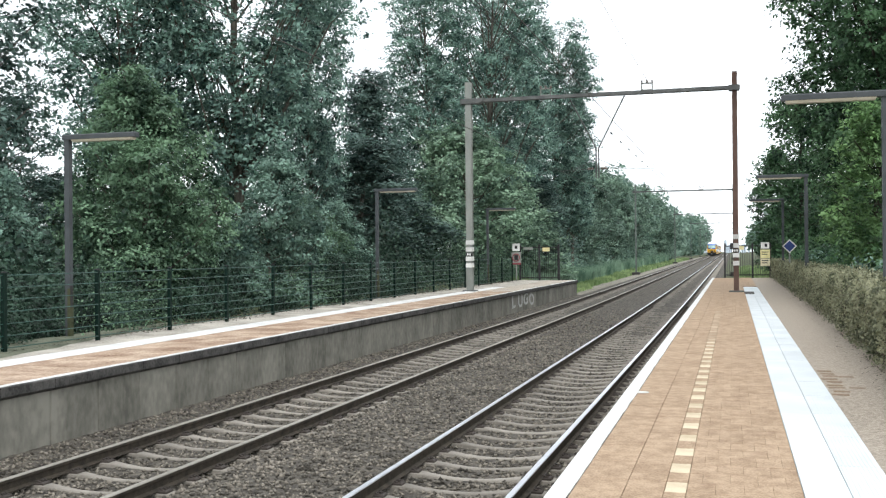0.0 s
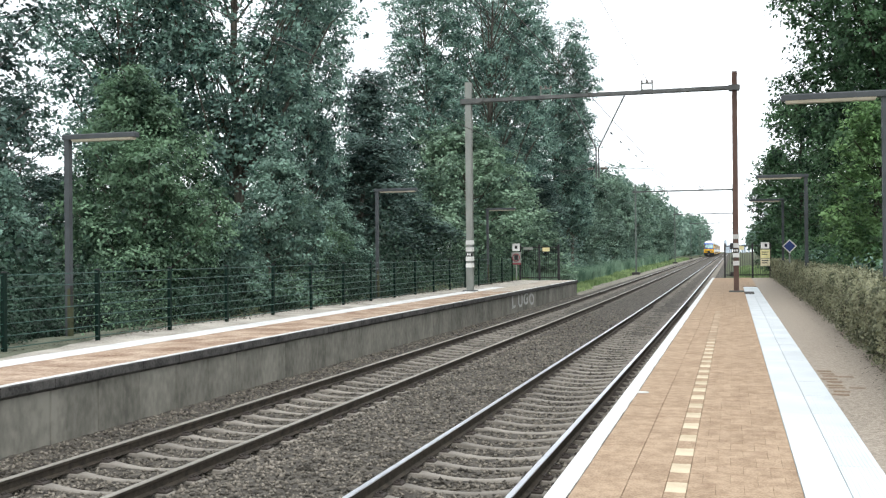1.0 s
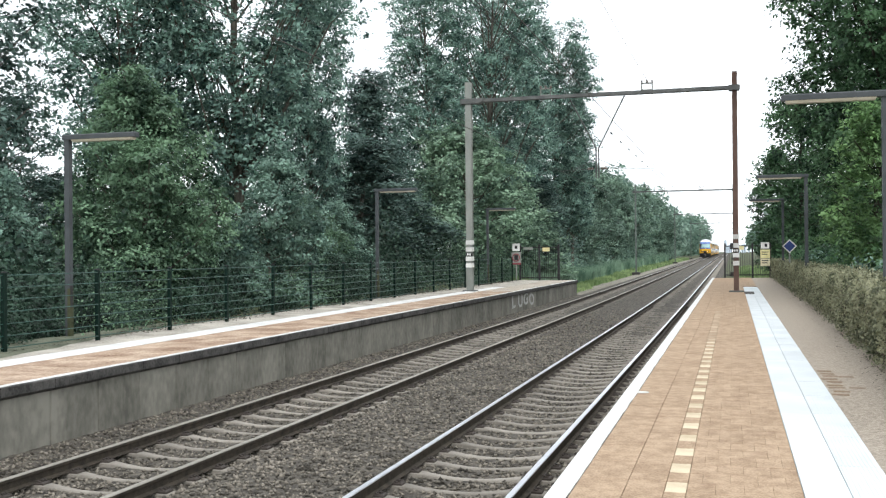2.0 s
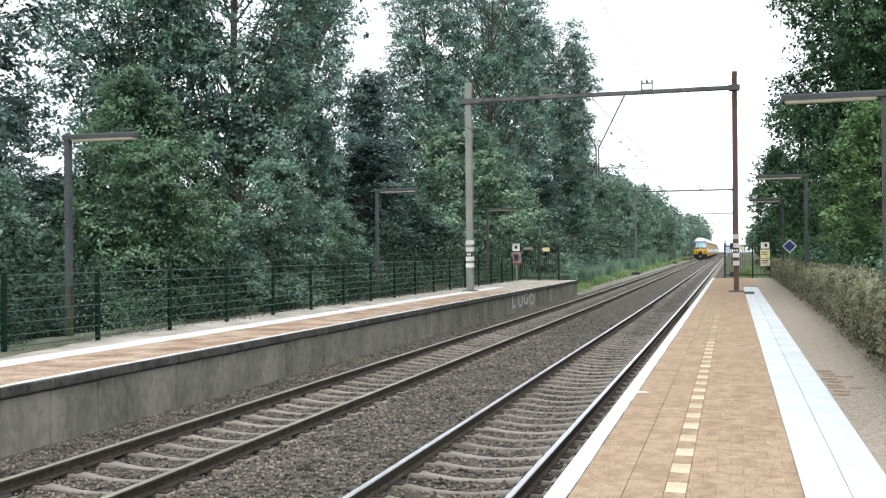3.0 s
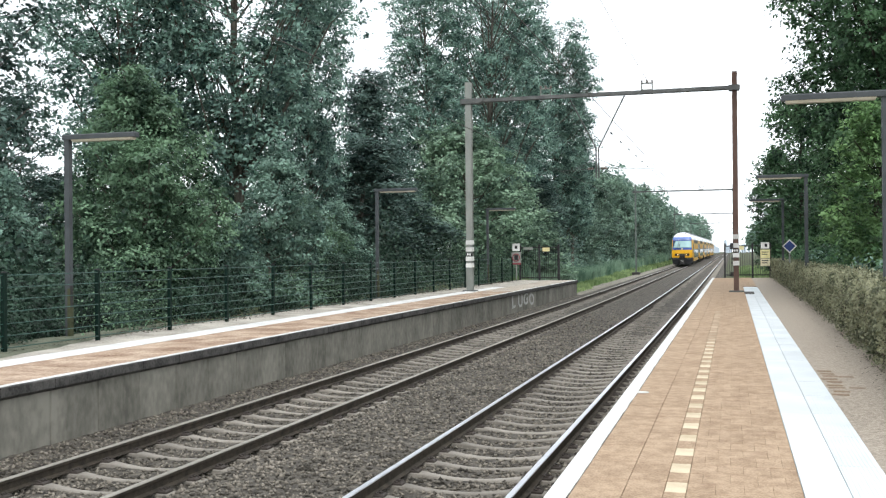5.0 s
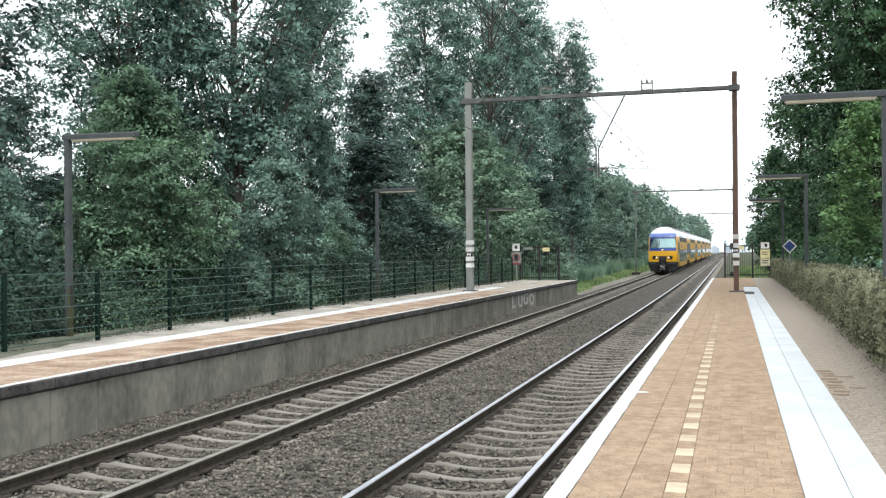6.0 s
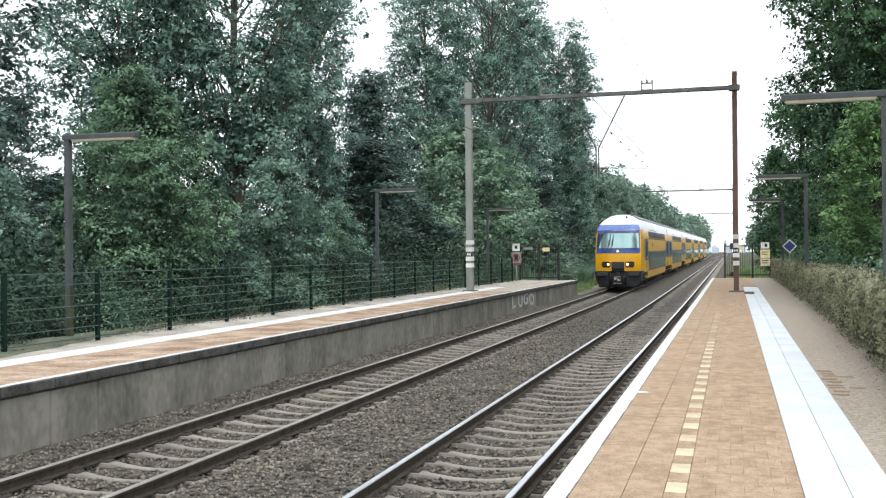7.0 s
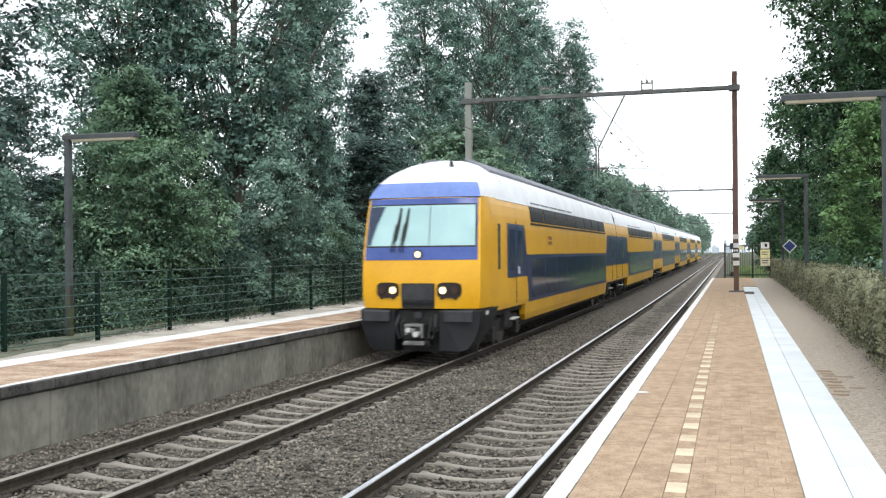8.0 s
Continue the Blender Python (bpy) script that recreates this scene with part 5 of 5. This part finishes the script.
NOSE = [(1.13, 0.02, 1.31, 0), (1.35, 0.0, 1.345, 0), (1.75, 0.0, 1.355, 0), (2.19, 0.03, 1.35, 0), (2.50, 0.08, 1.34, 0), (2.95, 0.18, 1.325, 0),
        (3.41, 0.30, 1.30, 0), (3.56, 0.35, 1.295, 0), (3.57, 0.40, 1.30, 0.10), (3.58, 0.50, 1.302, 0.27), (3.59, 0.66, 1.305, 0.44), (3.595, 0.92, 1.307, 0.62),
        (3.60, 1.25, 1.31, 0.76), (3.60, 1.70, 1.31, 0.89), (3.60, 2.30, 1.31, 0.98), (3.60, 3.02, 1.31, 1.02)]


def crest(u):
    """The roof's arch across the coach, 0 at the eaves and 1 at the middle."""
    return float(np.interp(abs(u) * 1.31, [p[0] for p in reversed(ROOF)], [(p[1] - 3.6) / 1.02 for p in reversed(ROOF)]))


def brow_rise(y):
    """Height of the sloping front above the windscreen."""
    arched = [r for r in NOSE if r[0] >= 3.56]
    return 3.57 + float(np.interp(y, [r[1] for r in arched], [r[3] for r in arched]))


def brow_point(y, u):
    a, b, k = 3.6 + 1.02 * crest(u), brow_rise(y), 0.05
    h = min(max(0.5 + 0.5 * (b - a) / k, 0), 1)
    z = b * (1 - h) + a * h - k * h * (1 - h)
    z = 0.35 * z + 0.65 * (3.575 + (b - 3.57) * crest(u))
    return ((1.295 + 0.015 * min((y - 0.35) / 0.5, 1)) * u, y + 0.20 * abs(u) ** 3 * max(0, 1 - y), z)


def nose_point(row, u, lift=0.0):
    z, y, w, _ = row
    return (w * u, y + 0.20 * abs(u) ** 3 - lift, z)


def nose_rows(z):
    """The nose's row at a height on its front."""
    flat = [r for r in NOSE if r[3] == 0]
    return (z, float(np.interp(z, [r[0] for r in flat], [r[1] for r in flat])), float(np.interp(z, [r[0] for r in flat], [r[2] for r in flat])), 0)


def nose_panel(z0, z1, u0, u1, lift, n=24):
    """A raised panel on the front: between two heights and two spans across."""
    rings = []
    us = [u0 + (u1 - u0) * k / n for k in range(n + 1)]
    for z in [z0 + (z1 - z0) * k / 8 for k in range(9)]:
        r = nose_rows(z)
        front_edge = [nose_point(r, u, lift) for u in us]
        back_edge = [nose_point(r, u, -0.01) for u in reversed(us)]
        rings.append(front_edge + back_edge)
    return Shape().quadstrip(rings)


def nose_blob(cx, cz, rx, rz, lift, sides=20):
    """A raised rounded plate on the front."""
    front, back = [], []
    for k in range(sides):
        a = 2 * math.pi * k / sides
        c, s = math.cos(a), math.sin(a)
        x = cx + rx * math.copysign(abs(c) ** 0.55, c)
        z = cz + rz * math.copysign(abs(s) ** 0.55, s)
        y = nose_point(nose_rows(z), x / 1.35)[1]
        front.append((x, y - lift, z))
        back.append((x, y + 0.02, z))
    return Shape().quadstrip([front, back])


def disc(x, z, r, y0, y1, sides=16):
    return Shape().tube([(x, y1, z), (x, y0, z)], r, sides)


def control_car():
    car = thing("control_coach", "yellow and blue double-deck driving coach with a rounded cab", "train", "double-deck train")
    coach_common(car, 1.2)
    us = [k / 10 for k in range(-10, 11)]
    front = Shape().quadstrip([[nose_point(r, u) for u in us] for r in NOSE if r[3] == 0], closed=False)
    part("cab_front", front, M_YELLOW, car, smooth=True)
    # brow and cab roof: the sloping front rises until it meets the arch of the roof
    cols = [math.sin(a) for a in np.linspace(-math.pi / 2, math.pi / 2, 45)]
    blue_lines, pale_lines = [], []
    for u in cols:
        y = 0.36
        while y < 1.3 and brow_point(y, u)[2] < 3.91 and brow_rise(y) < 3.61 + 1.02 * crest(u):
            y += 0.004
        blue_lines.append([brow_point(0.35 + (y - 0.35) * k / 8, u) for k in range(9)])
        pale_lines.append([brow_point(y + (3.02 - y) * (k / 26) ** 1.4, u) for k in range(27)])
    blue = Shape().quadstrip(blue_lines, closed=False)
    pale = Shape().quadstrip(pale_lines, closed=False)
    part("cab_brow", blue, M_ROOFBLUE, car, "blue front edge of the roof", smooth=True)
    part("cab_roof", pale, M_ROOF, car, "pale rounded cab roof", smooth=True)
    for sg in (-1, 1):
        rings = []
        flat = [r for r in NOSE if r[3] == 0] + [(3.60, 0.40, 1.30, 0)]
        for r in flat:
            p = nose_point(r, sg)
            rings.append([p, (sg * (0.4 * abs(p[0]) + 0.6 * side_x(r[0])), p[1] + 0.25, r[0]), (sg * side_x(r[0]), 1.2, r[0])])
        part("cab_side", Shape().quadstrip(rings, closed=False), M_YELLOW, car, smooth=True)
        part("cab_side_lower", Shape().quadstrip([[(sg * 1.31, 0.25, 1.0), (sg * 1.37, 1.2, 1.0)], [(sg * 1.31, 0.22, 1.14), (sg * 1.39, 1.2, 1.14)]], closed=False), M_UNDER, car)
        part("cab_window", side_panel(sg, [(1.75, 1.95), (1.95, 1.95), (1.95, 3.0), (1.75, 3.0)], 0.012), M_GLASS, car, "narrow dark cab side window")
        part("cab_window", side_panel(sg, [(3.0, 1.9), (3.5, 1.9), (3.5, 2.9), (3.0, 2.9)], 0.016), M_GLASS, car)
        wing = [(0.48, 0.20), (0.95, 0.18), (1.12, 0.24), (1.26, 0.42), (1.35, 0.66), (1.40, 0.90), (1.41, 1.11), (0.48, 1.11)]
        rings = []
        for y, k in ((-0.02, 0.965), (-0.08, 0.95), (-0.10, 0.93)):
            rings.append([(sg * (0.9 + (x - 0.9) * k), y + 0.08 * abs(x) ** 3, 0.65 + (z - 0.65) * k) for x, z in wing])
        rings.insert(0, [(sg * x, 0.12 + 0.1 * x ** 3, z) for x, z in wing])
        rings.insert(0, [(sg * x, 0.6 + 1.3 * max(0, z - 0.3), z) for x, z in wing])
        part("plough_wing", Shape().quadstrip(rings), M_PLOUGH, car, "dark grey rounded valance wing")
        part("plough_pad", Shape().box(sg * 0.62 - (0.0 if sg > 0 else 0.62), sg * 0.62 + (0.62 if sg > 0 else 0.0), -0.13, -0.05, 0.86, 1.10, 0.03), M_PAD, car, "grey rubber-faced valance pad")
        # Black plate gives the darkness of a hole in the wing.
        part("hole_dark_plate", Shape().box(sg * 0.60 - 0.06, sg * 0.60 + 0.06, -0.035, 0.05, 0.52, 0.82, 0.01), M_BLACK, car)
        for dx in (-0.15, 0.13):
            part("lamp_bracket", nose_blob(sg * 0.70 + dx, 1.375, 0.045, 0.045, 0.032), M_HOUSING, car)
        h = part("headlamp_unit", nose_blob(sg * 0.70, 1.53, 0.27, 0.17, 0.03), M_HOUSING, car, "dark brown oval headlamp housing")
        for dx in (-0.13, 0.13):
            x = sg * 0.70 + dx
            y = nose_point(nose_rows(1.53), x / 1.35)[1]
            lit = (dx < 0) == (sg > 0)
            part("rim", disc(x, 1.53, 0.10, y - 0.05, y + 0.02), M_PLOUGH, h)
            part("lamp", disc(x, 1.53, 0.078 if lit else 0.08, y - 0.062, y), M_HEADLAMP if lit else M_LAMPOFF, h, "lit round headlamp" if lit else "unlit dark round lamp")
    part("windscreen_surround", nose_panel(2.19, 3.55, -0.96, 0.96, 0.012), M_FACEBLUE, car, "blue windscreen surround")
    part("screen_seal", nose_panel(2.47, 3.42, -0.945, 0.945, 0.018), M_BLACK, car)
    part("windscreen", nose_panel(2.50, 3.39, -0.925, 0.925, 0.024), M_SCREEN, car, "windscreen tinted pale green for the reflected sky")
    # Dark panel on the glass imitates the trees reflected in its curved end.
    shade = []
    for k in range(10):
        z = 2.515 + 0.86 * k / 9
        wide = -0.86 + 0.22 * (k / 9) ** 1.3
        us = [-0.92 + (wide + 0.92) * j / 6 for j in range(7)]
        shade.append([nose_point(nose_rows(z), u, 0.032) for u in us] + [nose_point(nose_rows(z), u, 0.0) for u in reversed(us)])
    part("painted_tree_reflection", Shape().quadstrip(shade), M_GLASS, car, "dark panel painting the trees' reflection at the windscreen's end")
    part("windscreen_divider", nose_panel(2.50, 3.39, 0.17, 0.185, 0.03, n=2), M_SEAM, car, "thin grey seam in the glass")
    for foot, tip in ((-0.62, -0.46), (-0.42, -0.28)):
        a, b = nose_point(nose_rows(2.36), foot / 1.3, 0.05), nose_point(nose_rows(2.98), (tip - 0.06) / 1.3, 0.06)
        c = nose_point(nose_rows(2.36), (foot + 0.08) / 1.3, 0.05)
        w = part("wiper", Shape().tube([a, b], [0.014, 0.012], 5).tube([c, b], [0.012, 0.010], 5), M_BLACK, car, "black wiper arm")
        c, d = nose_point(nose_rows(2.62), (tip - 0.05) / 1.3, 0.06), nose_point(nose_rows(3.34), (tip + 0.02) / 1.3, 0.06)
        part("wiper_blade", Shape().tube([c, [(p + q) / 2 for p, q in zip(c, d)], d], [0.014, 0.034, 0.014], 6), M_BLACK, w)
    y = nose_point(nose_rows(2.31), 0.0)[1]
    part("top_lamp", disc(0.0, 2.31, 0.07, y - 0.06, y + 0.02), M_HEADLAMP, car, "lit upper headlamp")
    part("top_lamp_rim", disc(0.0, 2.31, 0.095, y - 0.05, y + 0.02), M_PLOUGH, car)
    part("coupler_cover", nose_panel(1.135, 1.68, -0.28, 0.28, 0.025), M_BLACK, car, "black central cover frame")
    part("cover_panel", nose_panel(1.31, 1.655, -0.255, 0.255, 0.04, n=6), M_PAD, car, "slate grey cover panel")
    part("cover_lip", nose_panel(1.235, 1.275, -0.27, 0.27, 0.06, n=6), M_PLOUGH, car)
    for k in range(3):
        part("number_bar", Shape().box(1.408, 1.414, 0.45 + k * 0.09, 0.51 + k * 0.09, 0.98, 1.06), M_STEP, car, "pale painted bar")
    for z in (2.55, 2.70):
        part("emblem", side_panel(1, [(8.3, z), (8.9, z), (8.9, z + 0.10), (8.3, z + 0.10)], 0.012), M_EMBLEM, car, "small brown emblem")
    part("pictogram", side_panel(1, [(3.95, 1.80), (4.15, 1.80), (4.15, 1.98), (3.95, 1.98)], 0.018), M_STEP, car, "small white pictogram")
    part("buffer_beam", Shape().box(-1.25, 1.25, 0.1, 0.5, 0.62, 1.12, 0.03), M_UNDER, car)
    # Added black plates keep daylight from showing under the cab.
    part("light_block_plate", Shape().box(-1.2, 1.2, 0.42, 0.55, 0.16, 0.9, 0.02).box(-1.1, 1.1, 0.55, 1.5, 0.3, 0.9, 0.02), M_BLACK, car)
    cp = part("coupler", Shape().box(-0.22, 0.22, -0.28, 0.3, 0.50, 0.82, 0.03).box(-0.30, 0.30, -0.2, 0.1, 0.34, 0.42, 0.02), M_BLACK, car, "black automatic coupler")
    part("coupler_face", Shape().box(-0.2, 0.2, -0.35, -0.28, 0.765, 0.82, 0.015).box(-0.2, -0.14, -0.34, -0.28, 0.58, 0.765, 0.01)
         .box(0.15, 0.2, -0.34, -0.28, 0.52, 0.765, 0.01).box(-0.06, 0.04, -0.36, -0.28, 0.60, 0.72, 0.02), M_STEEL, cp, "worn steel coupler face")
    part("coupler_cone", disc(0.07, 0.60, 0.06, -0.44, -0.27, 10), M_STEP, cp, "bright worn coupler cone")
    part("coupler_cone", disc(-0.11, 0.69, 0.05, -0.42, -0.27, 10), M_STEP, cp, "bright worn coupler cone")
    part("contact_box", Shape().box(-0.23, 0.23, -0.34, -0.2, 0.37, 0.45, 0.02), M_STEEL, cp, "steel contact box")
    part("jumper_cable", Shape().tube([(-0.3, 0.0, 0.92), (-0.32, -0.2, 0.8), (-0.28, -0.24, 0.55), (-0.2, -0.2, 0.42)], 0.025, 6), M_BLACK, cp)
    part("jumper_cable", Shape().tube([(0.3, 0.0, 0.92), (0.34, -0.2, 0.78), (0.3, -0.24, 0.5), (0.24, -0.2, 0.4)], 0.025, 6), M_BLACK, cp)
    part("beam_bracket", Shape().box(-0.08, 0.08, -0.02, 0.12, 0.92, 1.06, 0.02), M_PAD, car)
    for x in (-0.42, 0.42):
        part("air_hose", Shape().tube([(x, -0.05, 1.0), (x * 1.05, -0.2, 0.75), (x * 0.9, -0.18, 0.5), (x * 0.7, -0.05, 0.55)], 0.03, 6), M_BLACK, car)
    part("horn", Shape().tube([(0.42, 1.3, 4.1), (0.42, 1.3, 4.34), (0.42, 1.3, 4.44)], [0.05, 0.06, 0.03], 8), M_BLACK, car)
    return car


def coach():
    car = thing("double_deck_coach", "yellow and blue double-deck passenger coach with a pale roof", "train", "double-deck train")
    coach_common(car, 0.02)
    return car


TRAIN = [control_car(), coach()]
for k in range(4):
    TRAIN.append(copy_thing(TRAIN[1], pose(0, 0, 0)))

ground()
ballast()
rails()
platform_left()
platform_right()
fence_left()
bar_fence("end_gate", "black steel bar gate closing the platform end", -0.45, 2.1, 61.45, (-0.45, 1.11, 2.1))
bar_fence("end_fence", "black steel bar fence at the end of the opposite platform", -11.55, -9.35, 55.5, (-11.55, -10.45, -9.35))
platform_lamps()
overhead_line()
signs()
trees()
undergrowth()
hedge()
leaf_litter()
cess_path()
skyline()
sleepers()
paving_pieces()


def motions():
    """The train runs towards the station at about 142 km/h, down the grade."""
    keys = ((0.0, 336.2), (4.0, 178.6), (6.5, 80.1), (7.0, 60.2), (7.5, 40.1), (8.0, 20.75))
    times = (0.0, 1.0, 2.0, 3.0, 4.0, 4.5, 5.0, 5.5, 6.0, 6.5, 7.0, 7.5, 8.0)
    for i, car in enumerate(TRAIN):
        rows = []
        for t in times:
            y = float(np.interp(t, [k[0] for k in keys], [k[1] for k in keys])) + PITCH_COACH * i
            a, b = grade(y + 3), grade(y + 23)
            rows.append((t, pose(RAIL_X["far"], y, a - (b - a) * 0.15, math.degrees(math.atan2(b - a, 20)))))
        walk(car, rows)


motions()
